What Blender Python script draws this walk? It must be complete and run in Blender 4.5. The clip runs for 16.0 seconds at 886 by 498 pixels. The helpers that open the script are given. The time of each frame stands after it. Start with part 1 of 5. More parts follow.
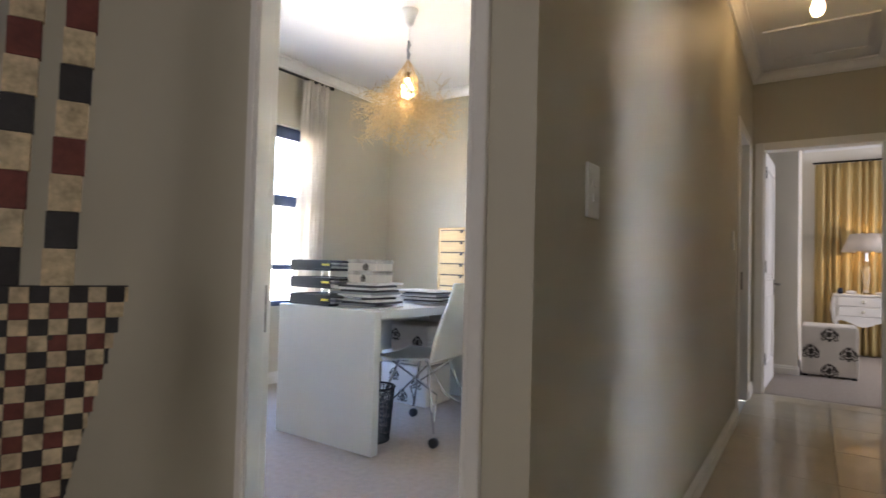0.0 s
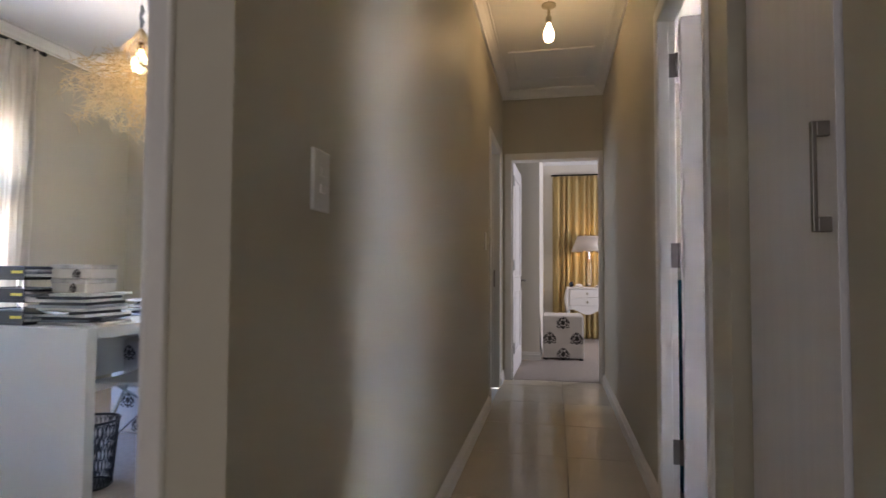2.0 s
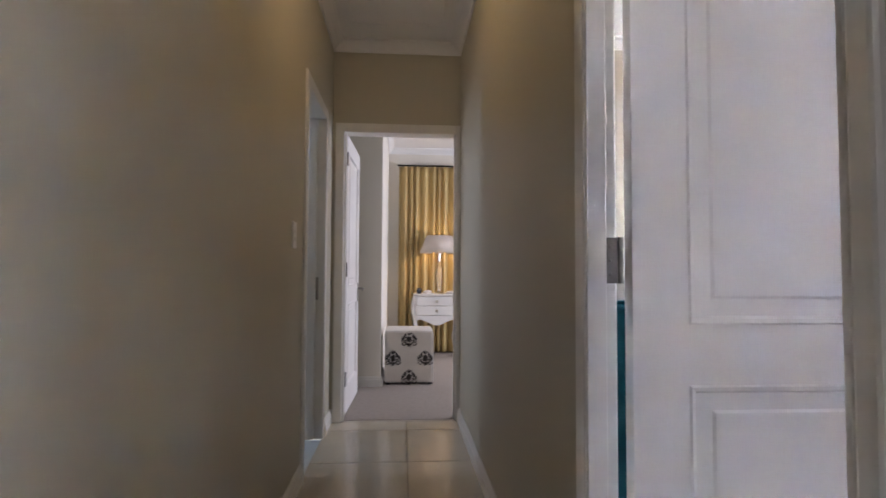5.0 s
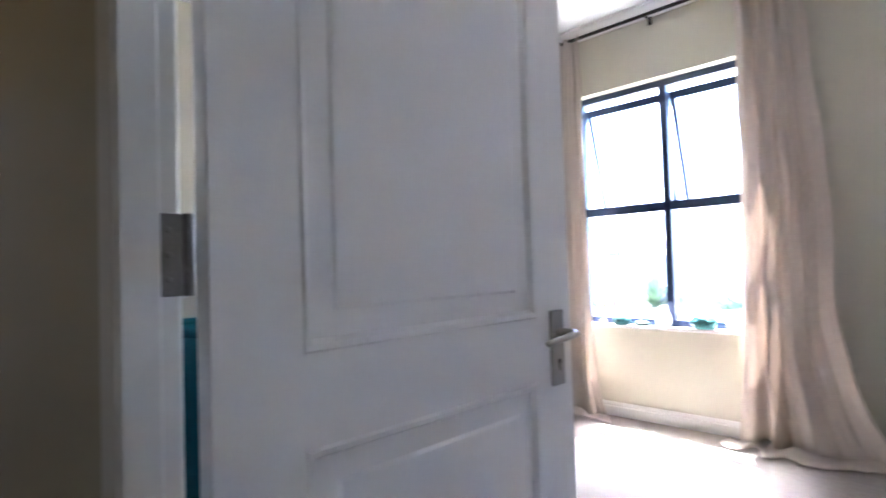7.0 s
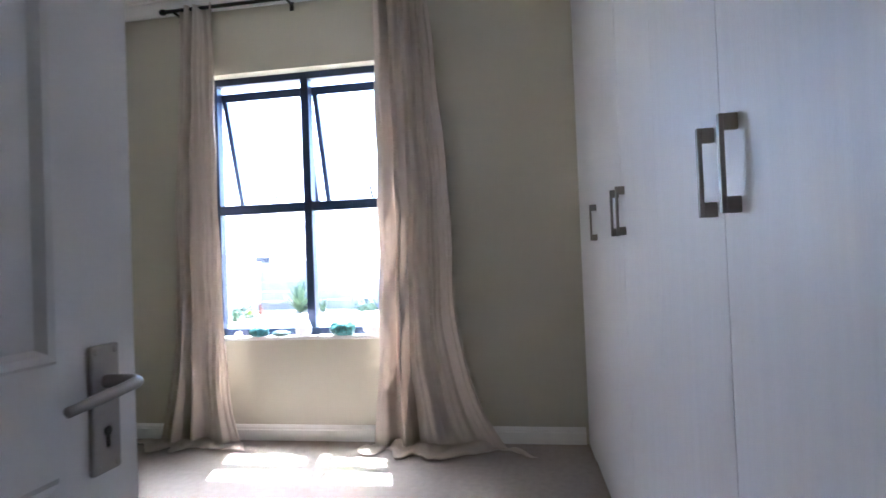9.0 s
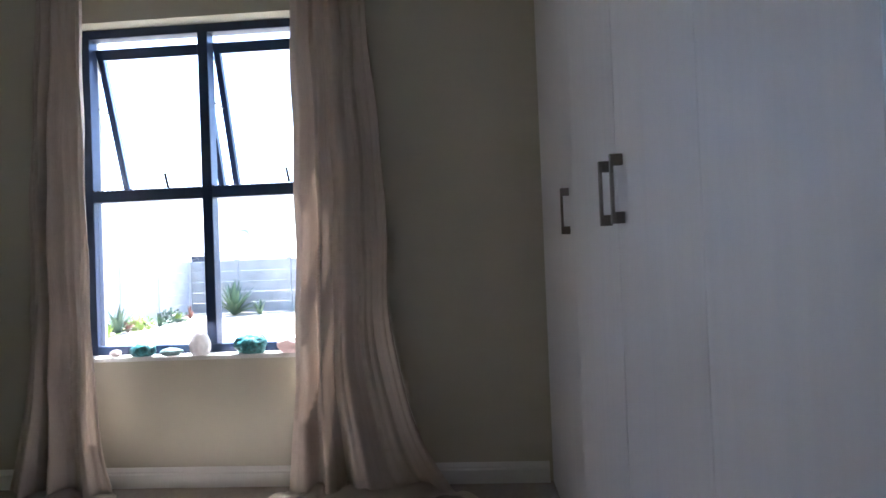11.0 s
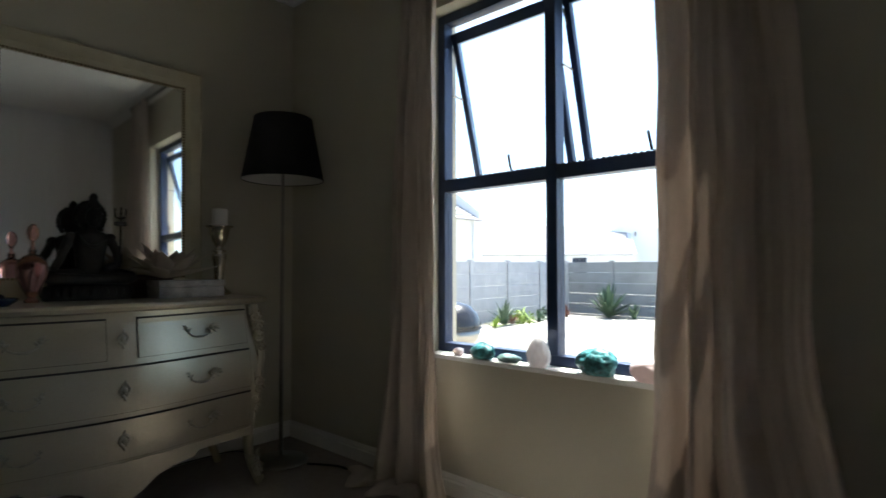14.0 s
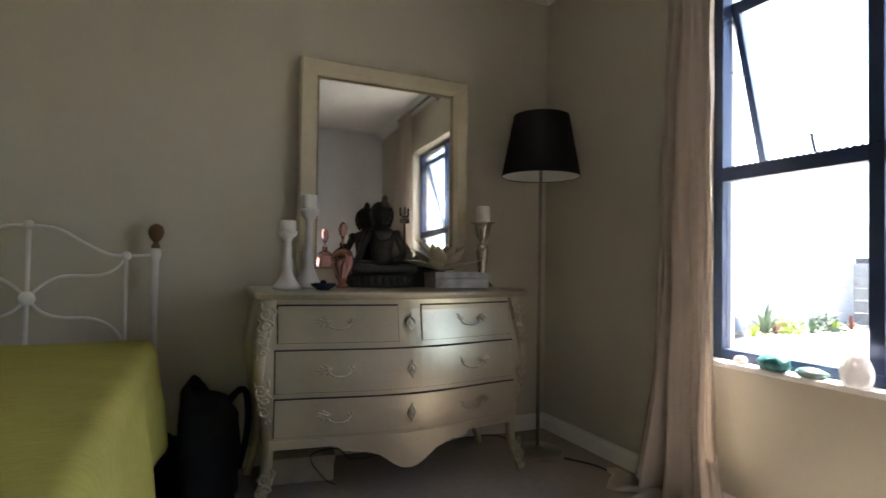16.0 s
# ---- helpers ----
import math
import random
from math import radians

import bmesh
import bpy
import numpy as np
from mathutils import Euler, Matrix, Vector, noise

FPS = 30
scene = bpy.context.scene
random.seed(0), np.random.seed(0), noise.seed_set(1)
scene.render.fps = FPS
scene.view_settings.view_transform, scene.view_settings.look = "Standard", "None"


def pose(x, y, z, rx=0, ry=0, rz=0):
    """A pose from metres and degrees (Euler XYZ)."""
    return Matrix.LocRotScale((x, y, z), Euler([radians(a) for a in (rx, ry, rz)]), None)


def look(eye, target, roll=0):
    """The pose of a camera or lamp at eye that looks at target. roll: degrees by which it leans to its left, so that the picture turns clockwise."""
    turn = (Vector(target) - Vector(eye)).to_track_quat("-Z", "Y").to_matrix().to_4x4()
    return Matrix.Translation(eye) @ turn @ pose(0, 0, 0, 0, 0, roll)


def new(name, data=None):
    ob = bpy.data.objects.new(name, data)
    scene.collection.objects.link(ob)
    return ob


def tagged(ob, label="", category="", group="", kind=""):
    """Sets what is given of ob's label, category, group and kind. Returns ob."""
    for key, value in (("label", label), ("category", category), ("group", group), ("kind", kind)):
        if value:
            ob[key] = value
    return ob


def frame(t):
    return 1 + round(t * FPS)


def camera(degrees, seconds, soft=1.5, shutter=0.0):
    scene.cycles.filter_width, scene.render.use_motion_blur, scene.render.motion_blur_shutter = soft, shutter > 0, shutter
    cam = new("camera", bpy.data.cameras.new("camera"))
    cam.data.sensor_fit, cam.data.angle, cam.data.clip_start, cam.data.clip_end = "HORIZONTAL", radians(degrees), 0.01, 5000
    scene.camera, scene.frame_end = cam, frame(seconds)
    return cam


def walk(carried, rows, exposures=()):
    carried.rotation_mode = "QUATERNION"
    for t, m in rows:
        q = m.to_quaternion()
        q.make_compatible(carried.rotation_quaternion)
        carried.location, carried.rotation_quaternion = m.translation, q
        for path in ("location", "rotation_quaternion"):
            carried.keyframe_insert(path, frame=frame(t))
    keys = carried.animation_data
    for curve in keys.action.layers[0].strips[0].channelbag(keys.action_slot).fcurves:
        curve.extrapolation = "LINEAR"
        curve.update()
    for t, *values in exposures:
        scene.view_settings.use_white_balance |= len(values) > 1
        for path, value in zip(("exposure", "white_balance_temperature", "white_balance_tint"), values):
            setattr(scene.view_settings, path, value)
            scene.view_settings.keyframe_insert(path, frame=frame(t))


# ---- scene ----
cam = camera(78.5, 16.0, shutter=0.4)
PATH = [
    (0, 0.425, 0.780, 1.001, 91.60, -1.47, 34.28),
    (0.5, 0.427, 0.795, 1.000, 91.83, -1.33, 27.79),
    (1, 0.442, 0.818, 0.999, 92.03, -0.96, 21.33),
    (1.5, 0.455, 0.861, 0.998, 92.16, -0.65, 16.02),
    (2, 0.471, 0.977, 0.998, 92.24, -0.28, 11.63),
    (2.5, 0.490, 1.131, 1.003, 92.22, 0.09, 8.05),
    (3, 0.470, 1.336, 1.008, 92.26, 0.18, 5.78),
    (3.2, 0.462, 1.426, 1.012, 92.37, 0.16, 5.19),
    (5.3, 0.516, 2.288, 1.037, 92.46, 0.07, -7.97),
    (5.5, 0.541, 2.349, 1.038, 92.39, 0.43, -11.00),
    (6, 0.616, 2.476, 1.044, 92.10, 1.05, -20.02),
    (6.5, 0.678, 2.574, 1.049, 92.02, 1.46, -30.96),
    (7, 0.717, 2.648, 1.040, 91.74, 1.82, -45.24),
    (7.5, 0.789, 2.690, 1.027, 91.51, 1.94, -56.79),
    (8, 0.882, 2.717, 1.033, 91.10, 1.85, -67.11),
    (8.5, 0.969, 2.714, 1.025, 91.09, 2.26, -74.67),
    (9, 1.091, 2.762, 1.028, 91.06, 2.22, -81.10),
    (9.5, 1.184, 2.806, 1.026, 90.80, 2.19, -84.71),
    (10, 1.312, 2.789, 1.010, 90.76, 2.22, -86.48),
    (10.2, 1.372, 2.784, 1.013, 90.70, 2.29, -87.11),
    (12.3, 2.118, 2.801, 1.031, 91.13, 1.22, -78.14),
    (12.5, 2.170, 2.811, 1.031, 91.12, 1.33, -73.89),
    (13, 2.268, 2.853, 1.022, 91.38, 0.71, -62.78),
    (13.5, 2.310, 2.904, 1.009, 91.60, 0.37, -54.45),
    (14, 2.299, 2.938, 0.998, 91.90, 0.12, -48.03),
    (14.5, 2.273, 2.975, 0.990, 92.03, -0.12, -41.41),
    (15, 2.248, 2.999, 0.986, 91.86, -0.45, -34.95),
    (15.5, 2.210, 3.022, 0.984, 91.65, -0.60, -29.24),
    (16, 2.180, 3.037, 0.988, 91.43, -0.94, -24.42),
]
EXPOSURES = [(0.0, 5.55, 6150, 19), (1.0, 5.4, 6050, 19), (1.5, 5.3, 6000, 20), (2.0, 5.42, 6050, 22), (2.5, 5.62, 6050, 23), (3.2, 5.95, 5900, 22), (5.5, 5.5, 5800, 21), (6.5, 5.2, 5500, 17), (7.5, 4.75, 5500, 16), (9.0, 4.1, 5450, 14), (10.2, 3.5, 5450, 14),
             (12.3, 2.4, 5900, 11), (13.0, 2.12, 6050, 9), (14.0, 1.72, 6050, 4), (15.0, 2.45, 6450, 10), (16.0, 3.3, 6600, 12)]
walk(cam, [(t, pose(x, y, z, rx, ry, rz)) for t, x, y, z, rx, ry, rz in PATH], EXPOSURES)

# ---- sky, sun and lamps ----
SUN_ELEVATION = radians(68.1)
SUN_AZIMUTH = radians(18.0)          # towards the sun, from +x
world = bpy.data.worlds.new("sky")
scene.world = world
world.use_nodes = True
sky = world.node_tree.nodes.new("ShaderNodeTexSky")
sky.sky_type, sky.sun_disc = "NISHITA", False
sky.sun_elevation, sky.sun_rotation = SUN_ELEVATION, math.pi / 2 - SUN_AZIMUTH
world.node_tree.links.new(sky.outputs[0], world.node_tree.nodes["Background"].inputs[0])
world.node_tree.nodes["Background"].inputs[1].default_value = 0.15


def lamp(name, kind, watts, colour, place, target=None, size=0.1, size_y=None):
    data = bpy.data.lights.new(name, kind)
    data.energy, data.color = watts, colour
    if kind == "AREA":
        data.shape, data.size, data.size_y = "RECTANGLE", size, size_y or size
    elif kind == "SUN":
        data.angle = size
    else:
        data.shadow_soft_size = size
    ob = new(name, data)
    ob.matrix_world = look(place, target) if target else Matrix.Translation(place)
    return ob


toward = Vector((math.cos(SUN_AZIMUTH) * math.cos(SUN_ELEVATION), math.sin(SUN_AZIMUTH) * math.cos(SUN_ELEVATION), math.sin(SUN_ELEVATION)))
lamp("sun", "SUN", 5.0, (1.0, 0.95, 0.88), toward * 30, (0, 0, 0), radians(0.5))
lamp("corridor_bulb_light", "POINT", 0.07, (1.0, 0.68, 0.32), (0.44, 4.37, 2.45), size=0.03)
lamp("pendant_bulb_light", "POINT", 0.14, (1.0, 0.75, 0.4), (-1.774, 3.54, 2.12), size=0.03)
lamp("table_lamp_light", "POINT", 0.1, (1.0, 0.7, 0.35), (0.95, 8.86, 1.36), size=0.03)
lamp("office_window_light", "AREA", 0.02, (0.82, 0.90, 1.0), (-3.3, 3.2, 1.35), (-1.2, 3.4, 2.4), 1.2, 1.4)
# unseen fill from the right for the far room; the wall behind it is solid
lamp("main_bedroom_fill_light", "AREA", 1.6, (0.92, 0.95, 1.0), (3.9, 7.6, 1.5), (0.4, 7.6, 0.9), 1.6, 1.8)
# bluish fill added inside the closed bathroom, no opening is modelled
lamp("bathroom_fill_light", "AREA", 0.4, (0.7, 0.85, 1.0), (-1.6, 5.2, 1.7), (0, 5.2, 1.2), 0.8, 0.9)
# added fill for the hall walls; no window or lamp is known there
lamp("hall_fill_light", "AREA", 0.33, (1.0, 0.95, 0.89), (-0.5, -1.35, 1.6), (-0.6, 1.6, 1.2), 2.3, 2.0)


# ---- materials ----
def mat(name, colour, rough=0.6, metal=0.0, var=0.06, scale=6.0, bump=0.0, grain=250.0, stretch=(1, 1, 1), second=None, emit=0.0, through_light=0.0, alpha=1.0, spec=0.5):
    m = bpy.data.materials.new(name)
    m.use_nodes = True
    nt = m.node_tree
    p = nt.nodes["Principled BSDF"]
    p.inputs["Roughness"].default_value = rough
    p.inputs["Metallic"].default_value = metal
    p.inputs["Specular IOR Level"].default_value = spec
    tc = nt.nodes.new("ShaderNodeTexCoord")
    mp = nt.nodes.new("ShaderNodeMapping")
    mp.inputs["Scale"].default_value = stretch
    nt.links.new(tc.outputs["Object"], mp.inputs[0])
    big = nt.nodes.new("ShaderNodeTexNoise")
    big.inputs["Scale"].default_value, big.inputs["Detail"].default_value = scale, 6
    fine = nt.nodes.new("ShaderNodeTexNoise")
    fine.inputs["Scale"].default_value, fine.inputs["Detail"].default_value = grain, 4
    for n in (big, fine):
        nt.links.new(mp.outputs[0], n.inputs["Vector"])
    both = nt.nodes.new("ShaderNodeMath")
    both.operation = "MULTIPLY_ADD"
    both.inputs[1].default_value, both.inputs[2].default_value = 0.35, 0.0
    nt.links.new(fine.outputs["Fac"], both.inputs[0])
    add = nt.nodes.new("ShaderNodeMath")
    add.operation = "MULTIPLY_ADD"
    add.inputs[1].default_value = 0.65
    nt.links.new(big.outputs["Fac"], add.inputs[0])
    nt.links.new(both.outputs[0], add.inputs[2])
    ramp = nt.nodes.new("ShaderNodeValToRGB")
    ramp.color_ramp.elements[0].position, ramp.color_ramp.elements[1].position = 0.3, 0.7
    a = [c * (1 - var) for c in colour]
    b = list(second) if second else [min(1, c * (1 + var)) for c in colour]
    ramp.color_ramp.elements[0].color, ramp.color_ramp.elements[1].color = (*a, 1), (*b, 1)
    nt.links.new(add.outputs[0], ramp.inputs[0])
    nt.links.new(ramp.outputs[0], p.inputs["Base Color"])
    rr = nt.nodes.new("ShaderNodeMapRange")
    rr.inputs["To Min"].default_value, rr.inputs["To Max"].default_value = max(0.0, rough - 0.08), min(1.0, rough + 0.08)
    nt.links.new(big.outputs["Fac"], rr.inputs[0])
    nt.links.new(rr.outputs[0], p.inputs["Roughness"])
    if bump:
        bn = nt.nodes.new("ShaderNodeBump")
        bn.inputs["Strength"].default_value, bn.inputs["Distance"].default_value = bump, 0.003
        nt.links.new(fine.outputs["Fac"], bn.inputs["Height"])
        nt.links.new(bn.outputs[0], p.inputs["Normal"])
    if emit:
        p.inputs["Emission Color"].default_value = (*colour, 1)
        p.inputs["Emission Strength"].default_value = emit
    if through_light:
        tr = nt.nodes.new("ShaderNodeBsdfTranslucent")
        nt.links.new(ramp.outputs[0], tr.inputs[0])
        mx = nt.nodes.new("ShaderNodeMixShader")
        mx.inputs[0].default_value = through_light
        nt.links.new(p.outputs[0], mx.inputs[1])
        nt.links.new(tr.outputs[0], mx.inputs[2])
        nt.links.new(mx.outputs[0], nt.nodes["Material Output"].inputs[0])
    return m


def glass(name, colour=(1, 1, 1), rough=0.0):
    m = bpy.data.materials.new(name)
    m.use_nodes = True
    nt = m.node_tree
    p = nt.nodes["Principled BSDF"]
    p.inputs["Base Color"].default_value = (*colour, 1)
    p.inputs["Transmission Weight"].default_value = 1
    p.inputs["Roughness"].default_value = rough
    p.inputs["IOR"].default_value = 1.45
    return m


WALL = mat("wall_paint", (0.50, 0.465, 0.366), 0.52, var=0.03, scale=2, bump=0.12, grain=350)
WHITE_WALL = mat("white_wall_paint", (0.76, 0.72, 0.64), 0.65, var=0.03, scale=2, bump=0.1, grain=350)
CEILING = mat("ceiling_paint", (0.80, 0.79, 0.77), 0.75, var=0.02, scale=2, bump=0.08, grain=300)
TRIM = mat("gloss_trim_paint", (0.76, 0.74, 0.70), 0.35, var=0.03, scale=9, bump=0.03, grain=120)
DOOR = mat("door_paint", (0.78, 0.755, 0.73), 0.42, var=0.03, scale=4, bump=0.08, grain=180)
CARPET = mat("carpet_pile", (0.35, 0.305, 0.272), 0.95, var=0.10, scale=30, bump=0.9, grain=700, spec=0.1)
TILE = mat("cream_porcelain_tile", (0.58, 0.52, 0.41), 0.17, var=0.05, scale=5, bump=0.02, grain=60)
GROUT = mat("tile_grout", (0.36, 0.32, 0.26), 0.9, var=0.1, scale=20)
FOIL = mat("white_foil_woodgrain", (0.74, 0.73, 0.74), 0.34, var=0.05, scale=4, bump=0.35, grain=60, stretch=(9, 9, 0.35))
STEEL = mat("brushed_steel", (0.33, 0.31, 0.28), 0.34, 1.0, var=0.08, scale=30, bump=0.04)
PULL_STEEL = mat("satin_pull_steel", (0.27, 0.25, 0.225), 0.42, 1.0, var=0.1, scale=30, bump=0.04)
TEAL_WOOL = mat("teal_wool", (0.02, 0.13, 0.17), 0.95, var=0.15, scale=40, bump=0.7, grain=300, spec=0.1)
HINGE_STEEL = mat("dull_hinge_steel", (0.24, 0.225, 0.21), 0.4, 1.0, var=0.15, scale=30, bump=0.04)
CHROME = mat("chrome", (0.75, 0.75, 0.76), 0.1, 1.0, var=0.03)
# charcoal aluminium; the blue is sky glare put into the base colour
ALU = mat("aluminium_with_blue_glare", (0.02, 0.034, 0.08), 0.38, 0.2, var=0.2, scale=12, bump=0.03)
LINEN = mat("linen", (0.57, 0.495, 0.43), 0.9, var=0.14, scale=5, bump=0.9, grain=300, stretch=(1, 1, 0.12), through_light=0.33, spec=0.15)
VOILE = mat("pale_curtain", (0.70, 0.66, 0.59), 0.9, var=0.1, scale=5, bump=0.4, grain=420, through_light=0.45, spec=0.15)
GOLD_SILK = mat("gold_curtain_satin", (0.46, 0.34, 0.14), 0.5, var=0.15, scale=5, bump=0.2, grain=300, stretch=(1, 1, 0.1))
ROD = mat("black_iron", (0.02, 0.018, 0.016), 0.45, 0.6, var=0.2)
SILVER_LEAF = mat("champagne_silver_paint", (0.50, 0.45, 0.34), 0.38, 0.88, var=0.08, scale=7, bump=0.1, grain=140)
FRAME_PAINT = mat("champagne_mirror_frame_paint", (0.50, 0.45, 0.32), 0.5, 0.2, var=0.12, scale=8, bump=0.1, grain=140)
ANTIQUE = mat("antique_silver", (0.42, 0.385, 0.31), 0.34, 0.9, var=0.3, scale=40, bump=0.2, grain=160)
MIRROR = mat("mirror_silvering", (0.86, 0.87, 0.86), 0.0, 1.0, var=0.0)
# near-black colour for the shade in gaps and holes, also the mirror's backing
DARK_GAP = mat("gap_shade_and_backing", (0.05, 0.045, 0.04), 0.9)
BLACK_FABRIC = mat("black_fabric", (0.012, 0.012, 0.013), 0.85, var=0.3, scale=20, bump=0.4, grain=500, spec=0.2)
LAMP_LINING = mat("white_shade_lining", (0.7, 0.68, 0.64), 0.8, var=0.03)
BRONZE = mat("dark_patinated_bronze", (0.035, 0.03, 0.024), 0.5, 0.55, var=0.4, scale=30, bump=0.4, grain=90)
WHITE_WOOD = mat("chalk_white_painted_wood", (0.62, 0.60, 0.57), 0.6, var=0.08, scale=14, bump=0.15, grain=90)
WAX = mat("ivory_candle_wax", (0.74, 0.71, 0.64), 0.5, var=0.04)
PINK_GLASS = glass("pink_perfume_glass", (0.92, 0.52, 0.49), 0.15)
MERCURY_GLASS = mat("mercury_glass", (0.62, 0.57, 0.48), 0.16, 1.0, var=0.25, scale=45, bump=0.08, grain=120)
DARK_WOOD = mat("dark_brown_wood", (0.07, 0.045, 0.03), 0.5, var=0.3, scale=9, stretch=(1, 6, 6), bump=0.1)
CARDBOARD = mat("worn_pale_cardboard", (0.42, 0.39, 0.35), 0.85, var=0.18, scale=9, bump=0.15)
# blotchy unpainted concrete, with the shade on the fence's near face mixed into the colour
SHADED_CONCRETE = mat("raw_concrete_with_shade", (0.25, 0.25, 0.245), 0.92, var=0.3, scale=2.2, bump=0.4, grain=60)
BLUE_GLAZE = mat("dark_blue_glaze", (0.012, 0.02, 0.045), 0.12, var=0.4, scale=20)
MARBLE = mat("grey_marble_paper", (0.20, 0.175, 0.155), 0.4, var=0.25, scale=11, second=(0.66, 0.63, 0.60))
PETAL = mat("dried_petal", (0.55, 0.47, 0.38), 0.8, var=0.12, scale=12, through_light=0.2)
BEDSPREAD = mat("chartreuse_quilt", (0.43, 0.405, 0.105), 0.85, var=0.12, scale=25, bump=0.7, grain=110, stretch=(0.6, 3, 1), spec=0.2)
IRON_WHITE = mat("white_enamelled_iron", (0.68, 0.66, 0.62), 0.4, var=0.06, scale=20)
BRASS_DARK = mat("aged_brass", (0.16, 0.10, 0.05), 0.4, 0.8, var=0.3, scale=20)
TEAL = mat("chrysocolla", (0.008, 0.022, 0.03), 0.35, var=0.6, scale=48, second=(0.12, 0.46, 0.48), bump=0.9, grain=110)
QUARTZ = mat("milky_quartz", (0.78, 0.75, 0.74), 0.25, var=0.06, scale=20, bump=0.2, grain=50, through_light=0.3)
ROSE_QUARTZ = mat("rose_quartz", (0.78, 0.655, 0.63), 0.3, var=0.08, scale=20, bump=0.2, grain=50, through_light=0.25)
PALE_TEAL = mat("pale_green_crystal", (0.35, 0.52, 0.50), 0.3, var=0.15, scale=40, bump=0.3)
SILL_PAINT = mat("sill_paint", (0.74, 0.73, 0.70), 0.5, var=0.03)
SWITCH = mat("white_switch_plastic", (0.80, 0.79, 0.76), 0.3, var=0.01)
GLOW = mat("warm_filament", (1.0, 0.66, 0.26), 0.4, emit=0.4, var=0.0)
PANE = glass("window_glass")
WHITE_MELAMINE = mat("white_melamine", (0.76, 0.76, 0.76), 0.4, var=0.02, scale=3)
BLACK_PLASTIC = mat("black_plastic", (0.015, 0.015, 0.02), 0.4, var=0.2)
PAPER = mat("paper_stack", (0.68, 0.67, 0.66), 0.85, var=0.2, scale=3, grain=900, stretch=(1, 1, 40))
GREY_FOLDER = mat("grey_folder", (0.25, 0.26, 0.29), 0.6, var=0.2)
YELLOW_NOTE = mat("yellow_note", (0.75, 0.62, 0.10), 0.7, var=0.05)
DESK_WHITE = mat("off_white_desk_laminate", (0.60, 0.595, 0.58), 0.45, var=0.02, scale=3)
SEAT_SHELL = mat("ivory_moulded_plastic", (0.60, 0.605, 0.575), 0.35, var=0.02)
PINE = mat("pale_birch", (0.52, 0.36, 0.16), 0.55, var=0.15, scale=6, stretch=(1, 8, 8), bump=0.1)
BLUE_BOX = mat("blue_storage_plastic", (0.10, 0.20, 0.42), 0.4, var=0.1)
MESH_BIN = mat("dark_wire_mesh", (0.03, 0.03, 0.035), 0.5, 0.5, var=0.2)
TWIG = mat("dry_twig", (0.60, 0.48, 0.28), 0.7, var=0.3, scale=30, through_light=0.2)
CANVAS = mat("cream_printed_canvas", (0.62, 0.58, 0.53), 0.85, var=0.06, scale=8, bump=0.3, grain=500)
INK = mat("black_crest_print", (0.05, 0.042, 0.04), 0.8, var=0.4, scale=60)
NIGHT_WHITE = mat("white_lacquer", (0.72, 0.70, 0.67), 0.4, var=0.04)
SHADE = mat("taupe_lampshade", (0.60, 0.53, 0.46), 0.85, var=0.04, through_light=0.08)
CRYSTAL = glass("cut_crystal")
BATH_TILE = mat("white_bath_tile", (0.66, 0.70, 0.72), 0.25, var=0.03)
SHOWER_GLASS = glass("shower_glass", (0.8, 0.95, 0.95))
SAND = mat("dry_pale_lawn", (0.44, 0.405, 0.33), 0.95, var=0.2, scale=3, bump=0.5, grain=60)
CONCRETE = mat("precast_concrete", (0.42, 0.42, 0.43), 0.9, var=0.14, scale=4, bump=0.3, grain=80)
HOUSE_WALL = mat("white_house_render", (0.72, 0.72, 0.71), 0.85, var=0.05, scale=1)
ROOF_TILE = mat("grey_roof_tile", (0.30, 0.29, 0.29), 0.8, var=0.15, scale=4)
AGAVE = mat("agave_leaf", (0.06, 0.10, 0.055), 0.5, var=0.3, scale=6)
LIME_LEAF = mat("lime_leaf", (0.20, 0.28, 0.03), 0.6, var=0.3, scale=9)
RED_LEAF = mat("reddish_leaf", (0.16, 0.06, 0.04), 0.6, var=0.3, scale=9)
KETTLE = mat("black_enamel", (0.02, 0.02, 0.022), 0.25, var=0.1)
CREAM_PAINT = mat("crackled_cream_paint", (0.52, 0.41, 0.26), 0.7, var=0.5, scale=22, bump=0.3, grain=80)
RED_PAINT = mat("oxblood_paint", (0.13, 0.03, 0.022), 0.6, var=0.3, scale=22, bump=0.2, grain=80)
NAVY_PAINT = mat("blue_black_paint", (0.022, 0.019, 0.02), 0.6, var=0.3, scale=22, bump=0.2, grain=80)


# ---- building helpers ----
def box(bm, x0, x1, y0, y1, z0, z1, bevel=0.0, seg=2):
    r = bmesh.ops.create_cube(bm, size=1.0, matrix=Matrix.Translation(((x0 + x1) / 2, (y0 + y1) / 2, (z0 + z1) / 2)) @ Matrix.Diagonal((abs(x1 - x0), abs(y1 - y0), abs(z1 - z0), 1)))
    if bevel:
        edges = list({e for v in r["verts"] for e in v.link_edges})
        bmesh.ops.bevel(bm, geom=edges, offset=bevel, segments=seg, affect="EDGES", profile=0.5)
    return bm


def boxes(*rows, bevel=0.0):
    bm = bmesh.new()
    for r in rows:
        box(bm, *r, bevel=bevel)
    return bm


def lathe(bm, profile, at=(0, 0, 0), n=24, turn=None):
    rings = []
    m = Matrix.Translation(at) @ (turn or Matrix.Identity(4))
    for r, z in profile:
        rings.append([bm.verts.new(m @ Vector((max(r, 1e-4) * math.cos(2 * math.pi * i / n), max(r, 1e-4) * math.sin(2 * math.pi * i / n), z))) for i in range(n)])
